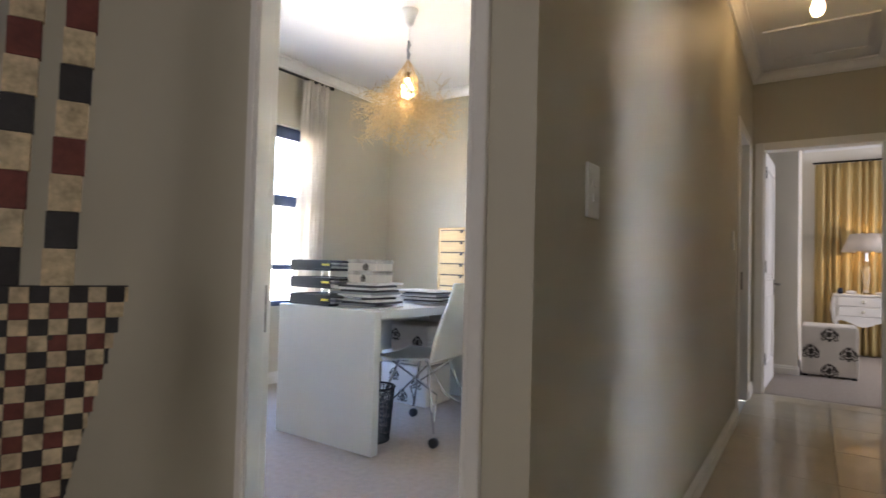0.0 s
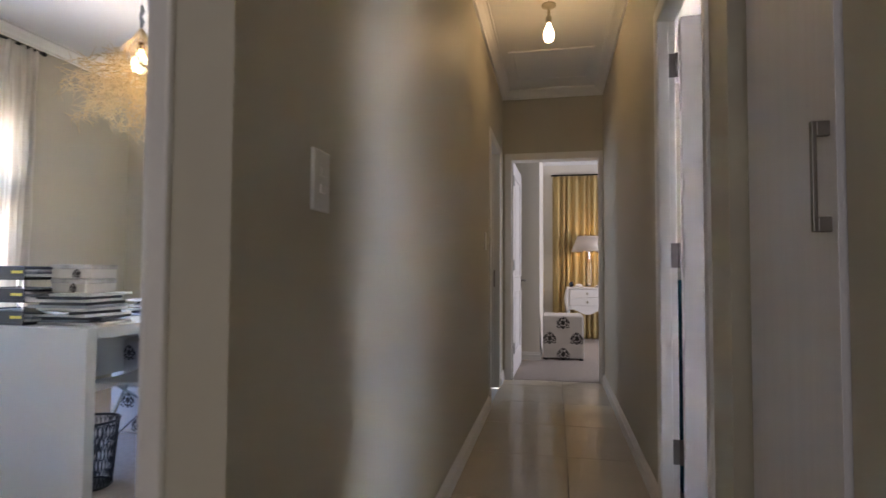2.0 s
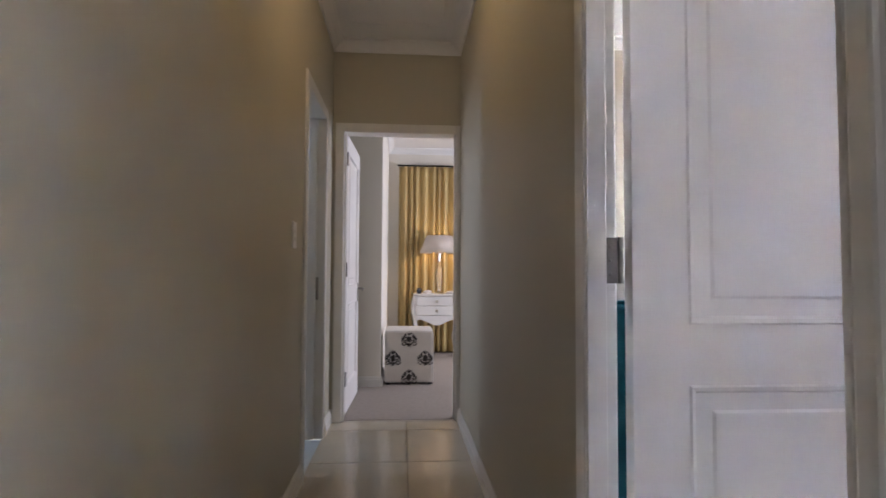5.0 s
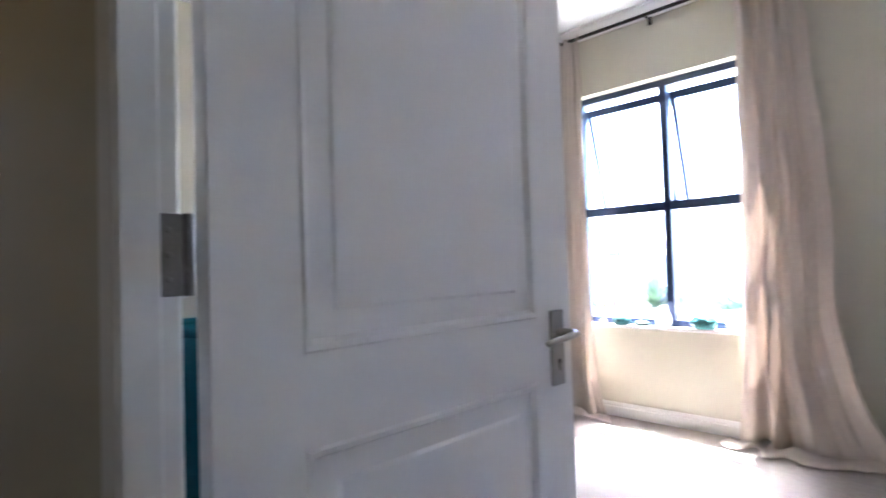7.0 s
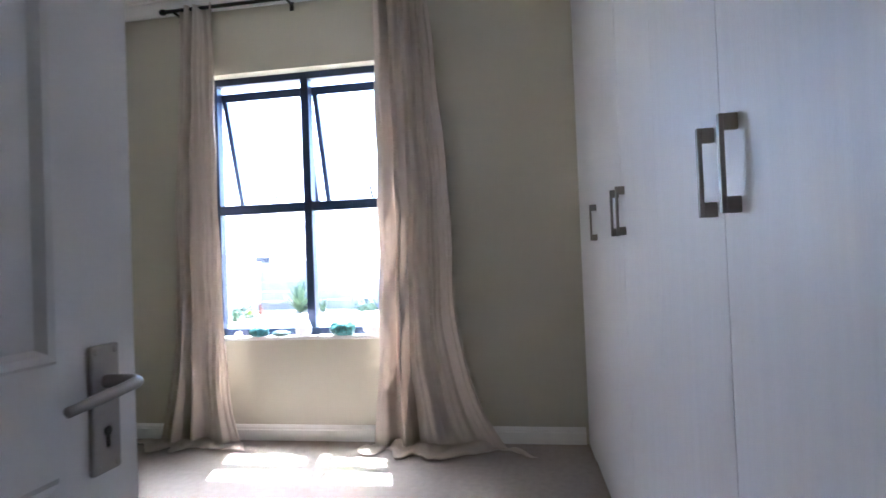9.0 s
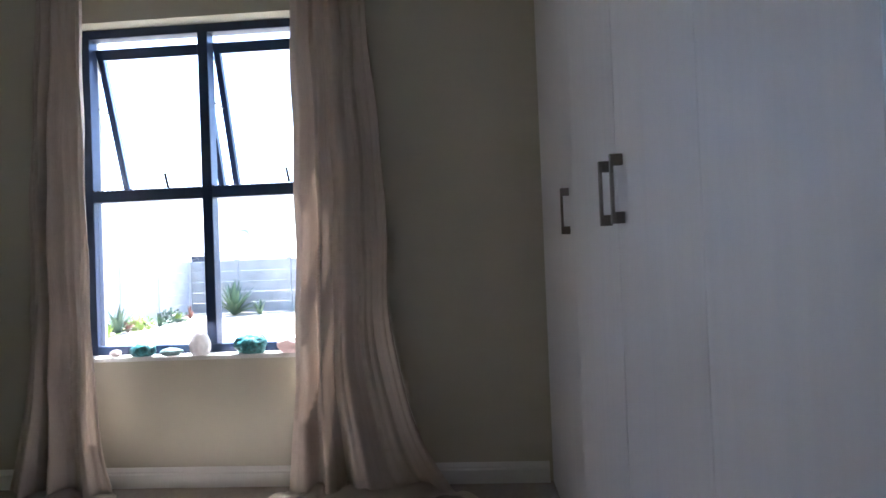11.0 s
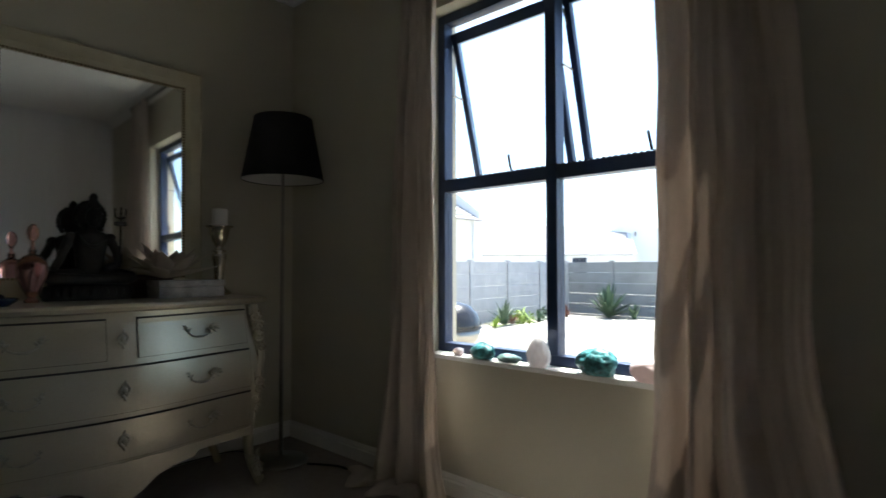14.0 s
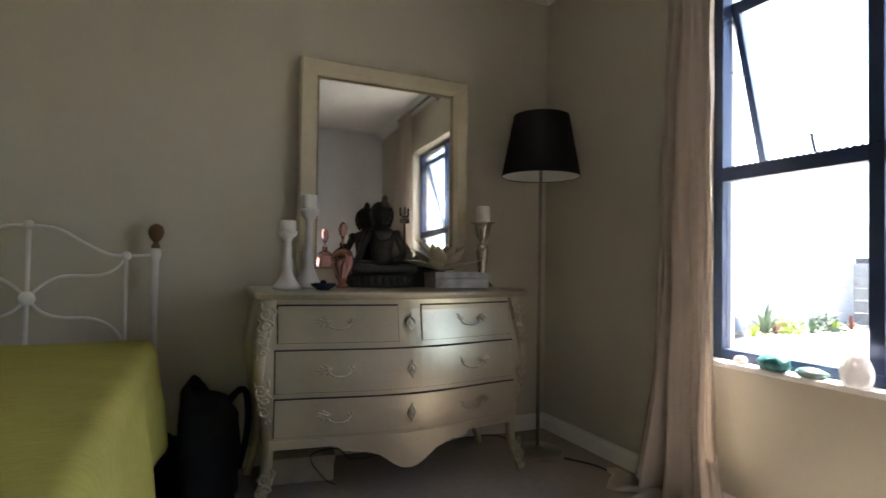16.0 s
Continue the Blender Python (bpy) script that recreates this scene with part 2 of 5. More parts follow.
    for a, b in zip(rings, rings[1:]):
        for i in range(n):
            bm.faces.new((a[i], a[(i + 1) % n], b[(i + 1) % n], b[i]))
    bm.faces.new(rings[0][::-1])
    bm.faces.new(rings[-1])
    return bm


def tube(bm, pts, r, n=8, closed=False):
    pts = [Vector(p) for p in pts]
    k = len(pts)
    rings = []
    up = Vector((0.13, 0.21, 0.97))
    for i, p in enumerate(pts):
        d = (pts[min(i + 1, k - 1)] - pts[max(i - 1, 0)]).normalized()
        a = d.cross(up)
        if a.length < 0.05:
            a = d.cross(Vector((1, 0, 0)))
        a.normalize()
        b = d.cross(a)
        rad = r[i] if isinstance(r, (list, tuple)) else r
        rings.append([bm.verts.new(p + rad * (math.cos(2 * math.pi * j / n) * a + math.sin(2 * math.pi * j / n) * b)) for j in range(n)])
    for a, b in zip(rings, rings[1:]):
        for j in range(n):
            bm.faces.new((a[j], a[(j + 1) % n], b[(j + 1) % n], b[j]))
    bm.faces.new(rings[0][::-1])
    bm.faces.new(rings[-1])
    return bm


def ball(bm, at, r, u=12, v=8, turn=None):
    s = r if isinstance(r, (tuple, list)) else (r, r, r)
    bmesh.ops.create_uvsphere(bm, u_segments=u, v_segments=v, radius=1.0, matrix=Matrix.Translation(at) @ (turn or Matrix.Identity(4)) @ Matrix.Diagonal((*s, 1)))
    return bm


def prism(bm, outline, axis, a, b):
    """An outline in the two other axes, drawn out along axis from a to b."""
    def v(p, t):
        c = list(p)
        c.insert("xyz".index(axis), t)
        return bm.verts.new(c)
    lo, hi = [v(p, a) for p in outline], [v(p, b) for p in outline]
    n = len(outline)
    for i in range(n):
        bm.faces.new((lo[i], lo[(i + 1) % n], hi[(i + 1) % n], hi[i]))
    bm.faces.new(lo[::-1])
    bm.faces.new(hi)
    return bm


def sheet(bm, fn, nu, nv):
    g = [[bm.verts.new(fn(i / nu, j / nv)) for i in range(nu + 1)] for j in range(nv + 1)]
    for j in range(nv):
        for i in range(nu):
            bm.faces.new((g[j][i], g[j][i + 1], g[j + 1][i + 1], g[j + 1][i]))
    return bm


def spline(pts, n=6):
    pts = [Vector(p) for p in pts]
    out = []
    for i in range(len(pts) - 1):
        p0, p1, p2, p3 = pts[max(i - 1, 0)], pts[i], pts[i + 1], pts[min(i + 2, len(pts) - 1)]
        for k in range(n):
            t = k / n
            out.append(0.5 * (2 * p1 + (p2 - p0) * t + (2 * p0 - 5 * p1 + 4 * p2 - p3) * t * t + (3 * p1 - p0 - 3 * p2 + p3) * t ** 3))
    return out + [pts[-1]]


def part(name, bm, material, parent=None, label="", smooth=False, kind=""):
    bmesh.ops.recalc_face_normals(bm, faces=bm.faces[:])
    me = bpy.data.meshes.new(name)
    bm.to_mesh(me)
    bm.free()
    me.materials.append(material)
    if smooth:
        me.polygons.foreach_set("use_smooth", [True] * len(me.polygons))
    ob = new(name, me)
    ob.parent = parent
    if label or kind:
        tagged(ob, label, kind=kind)
    return ob


def thing(name, label, category, at=(0, 0, 0), rz=0.0, group="", kind=""):
    ob = new(name)
    ob.empty_display_size = 0.1
    ob.matrix_world = pose(*at, 0, 0, rz)
    return tagged(ob, label, category, group, kind)


def structure(name, bm, material, label, category):
    return tagged(part(name, bm, material), label, category, kind="structure")


def rounded(ob, width, seg=2):
    b = ob.modifiers.new("edge", "BEVEL")
    b.width, b.segments, b.limit_method = width, seg, "ANGLE"
    return ob


# ---- the shell ----
TOP = 2.66
structure("wall_corridor_left", boxes((-0.11, 0, 1.765, 4.965, 0, TOP), (-0.11, 0, 5.66, 6.0, 0, TOP), (-0.11, 0, 4.965, 5.66, 2.035, TOP)), WALL, "taupe painted plaster wall along the corridor", "wall")
structure("wall_office_door", boxes((-3.3, -0.855, 1.70, 1.765, 0, TOP), (-0.107, 0.0, 1.70, 1.765, 0, TOP), (-0.855, -0.107, 1.70, 1.765, 2.06, TOP)), WALL, "taupe painted plaster wall with the office doorway", "wall")
structure("wall_corridor_right", boxes((0.9, 0.955, 2.445, 2.61, 0, TOP), (0.946, 0.9555, 2.405, 2.445, 0, TOP), (0.9, 0.955, 3.368, 6.0, 0, TOP), (0.9, 0.955, 2.61, 3.368, 2.07, TOP)), WALL, "taupe painted plaster wall with the bedroom doorway", "wall")
structure("wall_corridor_end", boxes((-2.0, 0.055, 6.0, 6.11, 0, TOP), (0.902, 4.2, 6.0, 6.11, 0, TOP), (0.055, 0.902, 6.0, 6.11, 2.05, TOP)), WALL, "taupe painted wall around the far doorway", "wall")
structure("wall_hall_right", boxes((0.94, 1.0, -1.5, 1.975, 0, TOP)), WALL, "taupe painted plaster wall beside the cupboard", "wall")
structure("wall_hall_back", boxes((-3.3, 1.0, -1.6, -1.5, 0, TOP)), WALL, "plain painted wall closing the hall", "wall")
structure("wall_hall_left", boxes((-3.3, -3.2, -1.5, 1.69, 0, TOP)), WALL, "plain painted wall closing the hall", "wall")
structure("wall_office_window", boxes((-3.36, -3.2, 1.765, 2.55, 0, TOP), (-3.36, -3.2, 4.05, 5.17, 0, TOP), (-3.36, -3.2, 2.55, 4.05, 0, 0.62), (-3.36, -3.2, 2.55, 4.05, 2.12, TOP)), WALL, "taupe painted wall with the office window", "wall")
structure("wall_office_far", boxes((-3.2, -0.11, 5.05, 5.17, 0, TOP)), WALL, "taupe painted far wall of the office", "wall")
structure("wall_bedroom_north", boxes((0.955, 4.33, 5.80, 5.90, 0, TOP)), WALL, "taupe painted bedroom wall behind the dresser", "wall")
structure("wall_bedroom_window", boxes((4.12, 4.33, 1.80, 3.445, 0, TOP), (4.12, 4.33, 4.675, 5.80, 0, TOP), (4.12, 4.33, 3.445, 4.675, 0, 0.60), (4.12, 4.33, 3.445, 4.675, 2.195, TOP)), WALL, "taupe painted bedroom wall with a deep window opening", "wall")
structure("wall_bedroom_south", boxes((1.0, 4.12, 1.80, 1.88, 0, TOP)), WALL, "plain wall behind the wardrobe", "wall")
structure("wall_main_bedroom_return", boxes((-1.2, 0.305, 7.17, 9.4, 0, TOP)), WHITE_WALL, "pale plaster wall corner in the main bedroom", "wall")
structure("wall_main_bedroom_far", boxes((0.305, 4.2, 9.3, 9.4, 0, TOP)), WHITE_WALL, "pale plaster wall behind gold curtains", "wall")
structure("wall_main_bedroom_side", boxes((4.1, 4.2, 6.11, 9.3, 0, TOP)), WHITE_WALL, "pale plaster wall closing the main bedroom", "wall")
structure("wall_main_bedroom_near", boxes((-1.3, -1.2, 6.11, 9.4, 0, TOP)), WHITE_WALL, "pale plaster wall closing the main bedroom", "wall")
structure("wall_bathroom", boxes((-1.75, -1.65, 5.17, 6.0, 0, TOP)), BATH_TILE, "white tiled bathroom wall", "wall")

for nm, r in (("ceiling_corridor", (-3.3, 1.0, -1.6, 1.69)), ("ceiling_passage", (0.0, 0.9, 1.69, 6.0)), ("ceiling_office", (-3.36, 0.0, 1.69, 5.17)), ("ceiling_bedroom", (0.9, 4.33, 1.69, 5.90)), ("ceiling_bathroom", (-2.0, 0.0, 5.17, 6.0)), ("ceiling_main_bedroom", (-1.3, 4.2, 6.0, 9.4))):
    structure(nm, boxes((*r, TOP, TOP + 0.06)), CEILING, "matt white plaster ceiling", "ceiling")
# never in view: blocks the sky, its wide west overhang dims the office
structure("roof", boxes((-4.25, 4.60, -1.8, 9.6, 2.8, 2.86)), ROOF_TILE, "unseen roof slab added to shade the rooms and office window", "roof")

COVE = [(0.0, -0.075), (0.016, -0.075), (0.02, -0.06), (0.045, -0.03), (0.062, -0.018), (0.075, -0.016), (0.075, 0.0), (0.0, 0.0)]


def room_cornice(name, x0, x1, y0, y1):
    bm = bmesh.new()
    prism(bm, [(x0 + a, TOP + z) for a, z in COVE], "y", y0, y1)
    prism(bm, [(x1 - a, TOP + z) for a, z in COVE], "y", y0, y1)
    prism(bm, [(y0 + a, TOP + z) for a, z in COVE], "x", x0, x1)
    prism(bm, [(y1 - a, TOP + z) for a, z in COVE], "x", x0, x1)
    structure(name, bm, CEILING, "white moulded plaster cornice", "cornice")


room_cornice("cornice_corridor", 0.0, 0.9, 1.2, 6.0)
room_cornice("cornice_bedroom", 0.955, 4.12, 1.88, 5.80)
room_cornice("cornice_office", -3.2, -0.11, 1.765, 5.05)
room_cornice("cornice_main_bedroom", 0.305, 4.1, 6.11, 9.3)

SKIRT = [(0, 0), (0.018, 0), (0.018, 0.06), (0.012, 0.066), (0.012, 0.074), (0.008, 0.082), (0.004, 0.09), (0, 0.09)]


def skirting(name, runs):
    bm = bmesh.new()
    for axis, wall_at, side, a, b in runs:
        prism(bm, [(wall_at + side * d, z) for d, z in SKIRT], axis, a, b)
    structure(name, bm, TRIM, "white painted moulded skirting board", "baseboard")


skirting("baseboard_corridor", [("y", 0.0, 1, 1.70, 4.93), ("y", 0.9, -1, 3.40, 6.0), ("x", 6.0, -1, 0.0, 0.02), ("y", 0.0, 1, 5.70, 6.0)])
skirting("baseboard_bedroom", [("y", 4.12, -1, 2.49, 5.80), ("x", 5.80, -1, 0.955, 4.12), ("y", 0.955, 1, 3.42, 5.80)])
skirting("baseboard_office", [("y", -3.2, 1, 1.80, 5.05), ("x", 5.05, -1, -3.2, -0.11)])
skirting("baseboard_main_bedroom", [("x", 7.17, -1, -0.6, 0.305), ("y", 0.305, 1, 7.17, 9.3)])

# floors
structure("floor_bedroom", boxes((1.0, 4.12, 1.88, 5.80, -0.1, 0.0), (0.955, 1.0, 2.43, 5.80, -0.1, 0.0), (0.92, 0.955, 2.64, 3.34, -0.1, 0.0)), CARPET, "beige wool loop carpet", "carpet")
structure("floor_office", boxes((-3.2, -0.11, 1.765, 5.05, -0.1, 0.0), (-0.83, -0.135, 1.73, 1.765, -0.1, 0.0)), CARPET, "beige wool loop carpet", "carpet")
structure("floor_main_bedroom", boxes((-1.2, 4.1, 6.11, 9.3, -0.1, 0.0), (0.085, 0.868, 6.05, 6.11, -0.1, 0.0)), CARPET, "beige wool loop carpet", "carpet")
structure("floor_bathroom", boxes((-1.65, -0.11, 5.17, 6.0, -0.1, 0.0), (-0.11, -0.0, 5.0, 5.62, -0.1, -0.003)), BATH_TILE, "pale bathroom floor", "floor")
hall_floor = structure("floor_corridor", boxes((-3.2, 0.94, -1.5, 1.69, -0.1, -0.006), (0.0, 0.9, 1.69, 6.0, -0.1, -0.006), (0.9, 0.92, 2.64, 3.34, -0.1, -0.002), (0.085, 0.868, 6.0, 6.05, -0.1, -0.002)), GROUT, "cream porcelain floor tiles with fine joints", "floor")


# ---- doors ----
def door_frame(name, axis, a0, a1, top, w0, w1, label, slim=0.035, slim_far=0.035):
    """A frame round an opening from a0 to a1 along axis, in a wall from w0 to w1 on the other axis."""
    bm = bmesh.new()
    lo, hi = min(w0, w1) - 0.012, max(w0, w1) + 0.012
    for s, (b0, b1, z0, z1) in enumerate(((a0 - slim, a0 + 0.028, 0, top + 0.03), (a1 - 0.028, a1 + slim_far, 0, top + 0.03), (a0 + 0.028, a1 - 0.028, top - 0.035, top + 0.03))):
        for q0, q1, inset in ((lo, hi, 0.0),):
            if axis == "y":
                box(bm, q0, q1, b0, b1, z0, z1, 0.006)
            else:
                box(bm, b0, b1, q0, q1, z0, z1, 0.006)
    mid = (lo + hi) / 2
    for b0, b1, z0, z1 in ((a0 + 0.028, a0 + 0.040, 0, top - 0.035), (a1 - 0.040, a1 - 0.028, 0, top - 0.035)):
        if axis == "y":
            box(bm, mid - 0.035, mid + 0.01, b0, b1, z0, z1, 0.003)
        else:
            box(bm, b0, b1, mid - 0.035, mid + 0.01, z0, z1, 0.003)
    t = thing(name, label, "door frame", kind="structure")
    part("frame", bm, TRIM, t)
    return t


def panel_leaf(parent, length, height=2.03, thick=0.04, handles=True, st=0.115):
    """A two-panel leaf from the hinge at 0 along +x, from y = -thick to 0."""
    lock0, lock1 = 0.802, 0.928
    bm = bmesh.new()
    core = 0.010
    box(bm, 0, length, -thick + core, -core, 0.012, height)
    for y0, y1 in ((-thick, -thick + core), (-core, 0)):
        for r in ((0, st, 0.012, height), (length - st, length, 0.012, height), (st, length - st, 0.012, 0.20), (st, length - st, lock0, lock1), (st, length - st, height - 0.12, height)):
            box(bm, r[0], r[1], y0, y1, r[2], r[3])
    part("leaf", bm, DOOR, parent)
    for z0, z1 in ((0.20, lock0), (lock1, height - 0.12)):
        for face, inward in ((-thick, 1), (0.0, -1)):
            mb = bmesh.new()
            x0, x1 = st, length - st
            steps = ((0.0, 0.0), (0.004, -0.004), (0.012, -0.002), (0.018, 0.0095), (0.03, 0.0098), (0.054, 0.0096), (0.060, 0.0055), (0.066, 0.0052))
            rings = []
            for d, dep in steps:
                y = face + inward * dep
                rings.append([mb.verts.new(c) for c in ((x0 + d, y, z0 + d), (x1 - d, y, z0 + d), (x1 - d, y, z1 - d), (x0 + d, y, z1 - d))])
            for a, b in zip(rings, rings[1:]):
                for i in range(4):
                    mb.faces.new((a[i], a[(i + 1) % 4], b[(i + 1) % 4], b[i]))
            mb.faces.new(rings[-1])
            part("raised_panel", mb, DOOR, parent)
    if handles:
        for face, s in ((-thick, -1), (0.0, 1)):
            hb = bmesh.new()
            box(hb, length - 0.080, length - 0.036, face, face + s * 0.008, 0.785, 0.94, 0.003)
            for px in (length - 0.073, length - 0.043):
                for pz in (0.793, 0.932):
                    ball(hb, (px, face + s * 0.008, pz), (0.0042, 0.0014, 0.0042), 8, 5)
            plate = part("lock_plate", hb, STEEL, parent, "brushed steel lock plate")
            hb = bmesh.new()
            cx = length - 0.058
            tube(hb, spline([(cx, face, 0.895), (cx, face + s * 0.045, 0.895), (cx - 0.02, face + s * 0.055, 0.894), (cx - 0.10, face + s * 0.05, 0.885)], 5), [0.0085] * 6 + [0.0075] * 4 + [0.0068] * 4 + [0.006] * 2, 10)
            part("lever", hb, STEEL, plate, smooth=True)
            hb = bmesh.new()
            lathe(hb, [(0.0, 0), (0.0055, 0), (0.0055, 0.0012), (0, 0.0012)], (cx, face + s * 0.0082, 0.835), 14, Matrix.Rotation(-s * math.pi / 2, 4, "X"))
            box(hb, cx - 0.0022, cx + 0.0022, face + s * 0.0082, face + s * 0.0094, 0.816, 0.835)
            part("keyhole", hb, DARK_GAP, plate)


def hinge(parent, x, y, z, jamb):
    bm = bmesh.new()
    tube(bm, [(x, y, z), (x, y, z + 0.1)], 0.0065, 10)
    for k in range(4):
        tube(bm, [(x, y, z + 0.021 + k * 0.0195), (x, y, z + 0.0225 + k * 0.0195)], 0.0072, 10)
    (jx0, jx1, jy0, jy1) = jamb
    box(bm, jx0, jx1, jy0, jy1, z, z + 0.1, 0.001)
    for zz in (0.02, 0.05, 0.08):
        ball(bm, ((jx0 + jx1) / 2, jy0, z + zz), (0.004, 0.001, 0.004), 8, 5)
    return part("hinge", bm, HINGE_STEEL, parent, "steel butt hinge", smooth=False)


# bedroom door, standing open
f = door_frame("door_frame_bedroom", "y", 2.61, 3.368, 2.07, 0.9, 0.952, "white painted frame of the bedroom doorway", 0.004)
for z in (0.22, 1.013, 1.80):
    hinge(f, 0.9685, 3.332, z, (0.930, 0.9635, 3.3365, 3.3395))
leaf = thing("door_1", "white two-panel door standing wide open into the bedroom", "door", (0.975, 3.328, 0), -0.3, kind="structure")
panel_leaf(leaf, 0.767, st=0.12)
f = door_frame("door_frame_main_bedroom", "x", 0.055, 0.898, 2.05, 6.0, 6.11, "white painted frame of the far doorway", slim_far=0.001)
for z in (0.22, 1.0, 1.80):
    hinge(f, 0.094, 6.118, z, (0.0835, 0.0865, 6.06, 6.115))
leaf = thing("door_2", "white panelled door standing open against the main bedroom wall", "door", (0.052, 6.125, 0), 88.0, kind="structure")
panel_leaf(leaf, 0.76)
f = door_frame("door_frame_office", "x", -0.855, -0.107, 2.06, 1.70, 1.757, "white painted frame of the office doorway", 0.004, 0.006)
part("strike_plate", boxes((-0.8275, -0.8245, 1.728, 1.752, 0.80, 0.93)), STEEL, f, "steel strike plate")
part("latch_hole", boxes((-0.8245, -0.824, 1.733, 1.747, 0.875, 0.905), (-0.8245, -0.824, 1.733, 1.747, 0.825, 0.855)), DARK_GAP, f)
f = door_frame("door_frame_bathroom", "y", 4.965, 5.66, 2.035, -0.11, 0.0, "white painted frame of the bathroom doorway")
part("strike_plate", boxes((-0.06, -0.03, 5.6295, 5.632, 0.86, 1.0)), STEEL, f, "steel strike plate")


# ---- bedroom window ----
WX = 4.227
win = thing("window_1", "dark aluminium window with two top-hung sashes pushed open", "window", (WX, 4.06, 0.605), kind="structure")
HW, HH, TR = 0.615, 1.59, 0.772       # half width, height and transom height


def bar(name, parent, *rows):
    return part(name, boxes(*rows, bevel=0.003), ALU, parent)


bar("outer_frame", win, (-0.03, 0.03, -HW, -HW + 0.042, 0.0, HH), (-0.03, 0.03, HW - 0.042, HW, 0.0, HH), (-0.03, 0.03, -HW + 0.042, HW - 0.042, 0.0, 0.042), (-0.03, 0.03, -HW + 0.042, HW - 0.042, HH - 0.042, HH))
bar("mullion", win, (-0.034, 0.03, -0.025, 0.025, 0.042, HH - 0.042))
bar("transom", win, (-0.032, 0.03, -HW + 0.042, -0.025, TR - 0.028, TR + 0.028), (-0.032, 0.03, 0.025, HW - 0.042, TR - 0.028, TR + 0.028))
for s in (-1, 1):
    y0, y1 = (0.025, HW - 0.042) if s > 0 else (-HW + 0.042, -0.025)
    p = part("pane", boxes((-0.003, 0.003, y0, y1, 0.042, TR - 0.028)), PANE, win, "clear glass pane")
    p.visible_shadow = False
    top = HH - 0.045
    hgt = top - TR - 0.03
    sash = part("sash", boxes((-0.016, 0.016, y0, y0 + 0.03, -hgt, 0), (-0.016, 0.016, y1 - 0.03, y1, -hgt, 0), (-0.016, 0.016, y0 + 0.03, y1 - 0.03, -hgt, -hgt + 0.03), (-0.016, 0.016, y0 + 0.03, y1 - 0.03, -0.05, 0), bevel=0.002), ALU, win, "open top-hung sash")
    sash.matrix_local = pose(0.03, 0, top - 0.03, 0, -15.5, 0)
    p = part("pane", boxes((-0.003, 0.003, y0 + 0.03, y1 - 0.03, -hgt + 0.03, -0.05)), PANE, sash)
    p.visible_shadow = False
    bm = bmesh.new()
    ym = (y0 + y1) / 2 - 0.105
    tube(bm, [(-0.03, ym, TR + 0.03), (-0.035, ym + 0.002, TR + 0.05), (-0.03, ym + 0.014, TR + 0.10)], 0.006, 8)
    part("peg_stay", bm, ROD, win, "black peg stay")
    for yy in (y0 + 0.006, y1 - 0.006):
        bm = bmesh.new()
        a = Vector((0.02, yy, top - 0.33))
        b = Vector((0.03 + math.sin(radians(15.5)) * 0.42, yy, top - 0.03 - math.cos(radians(15.5)) * 0.42 + 0.1))
        tube(bm, [a, b], 0.005, 6)
        tube(bm, [(0.02, yy, top - 0.1), (0.10, yy, top - 0.24)], 0.004, 6)
        part("friction_stay", bm, STEEL, win)
part("gasket", boxes(*[(-0.0345, -0.031, y, y + 0.012, TR + 0.026, TR + 0.031) for y in np.arange(-HW + 0.05, HW - 0.05, 0.024)]), ROD, win)
structure("window_sill", boxes((4.117, 4.22, 3.447, 4.673, 0.585, 0.606), bevel=0.004), SILL_PAINT, "white painted window sill", "window sill")


# ---- curtains ----
def curtain(name, material, label, x_top, edges, z_top, folds, pool, depth=0.035, side=1, seed=1):
    """edges: y at the top, middle and bottom of the inner and outer border."""
    rnd = random.Random(seed)
    ph = [rnd.uniform(0, 6.28) for _ in range(6)]
    (i0, i1, i2), (o0, o1, o2) = edges
    total = z_top + pool

    def fn(u, v):
        s = v * total
        k = min(1.0, s / z_top)
        q = k ** 1.6
        a = i0 + (i1 - i0) * min(1, 2 * k) if k < 0.5 else i1 + (i2 - i1) * (2 * k - 1) ** 3.2
        b = o0 + (o1 - o0) * min(1, 2 * k) if k < 0.5 else o1 + (o2 - o1) * (2 * k - 1) ** 3.4
        uu = u + 0.02 * math.sin(9 * u + 3 * k + ph[0])
        y = a + (b - a) * uu
        main = math.sin(2 * math.pi * folds * (u + 0.09 * math.sin(6.5 * u + ph[0] + 0.8 * k)) + ph[1] + 0.6 * math.sin(2.2 * k + ph[2]))
        pinch = math.sin(2 * math.pi * folds * 2.0 * u + ph[3] + 0.8 * math.sin(1.7 * k + ph[5]))
        wave = math.copysign(abs(main) ** 0.75, main) + 0.38 * pinch * (1 - 0.65 * k) + 0.22 * math.sin(2 * math.pi * 1.7 * u + 4 * k + ph[4]) + 0.10 * math.sin(2 * math.pi * folds * 4.3 * u + 9 * k + ph[2])
        d = depth * (0.6 + 0.75 * q)
        y += 0.006 * math.sin(11 * k + ph[3]) * (0.3 + q) + 0.004 * math.sin(29 * k + 7 * u)
        x = x_top + d * wave - 0.05 * q
        z = z_top - s
        if s > z_top:                     # what lies on the carpet
            e = s - z_top
            x -= e * (0.75 + 0.25 * math.sin(7 * u + ph[4]))
            y += side * e * 1.1 * (u - 0.35)
            z = 0.012 + 0.03 * abs(math.sin(3.1 * e / max(pool, 0.01) + 2 * math.pi * folds * 0.5 * u + ph[5])) * (1 - 0.6 * e / max(pool, 0.01))
        return (min(x, x_top + 0.05), y, max(z, 0.008))
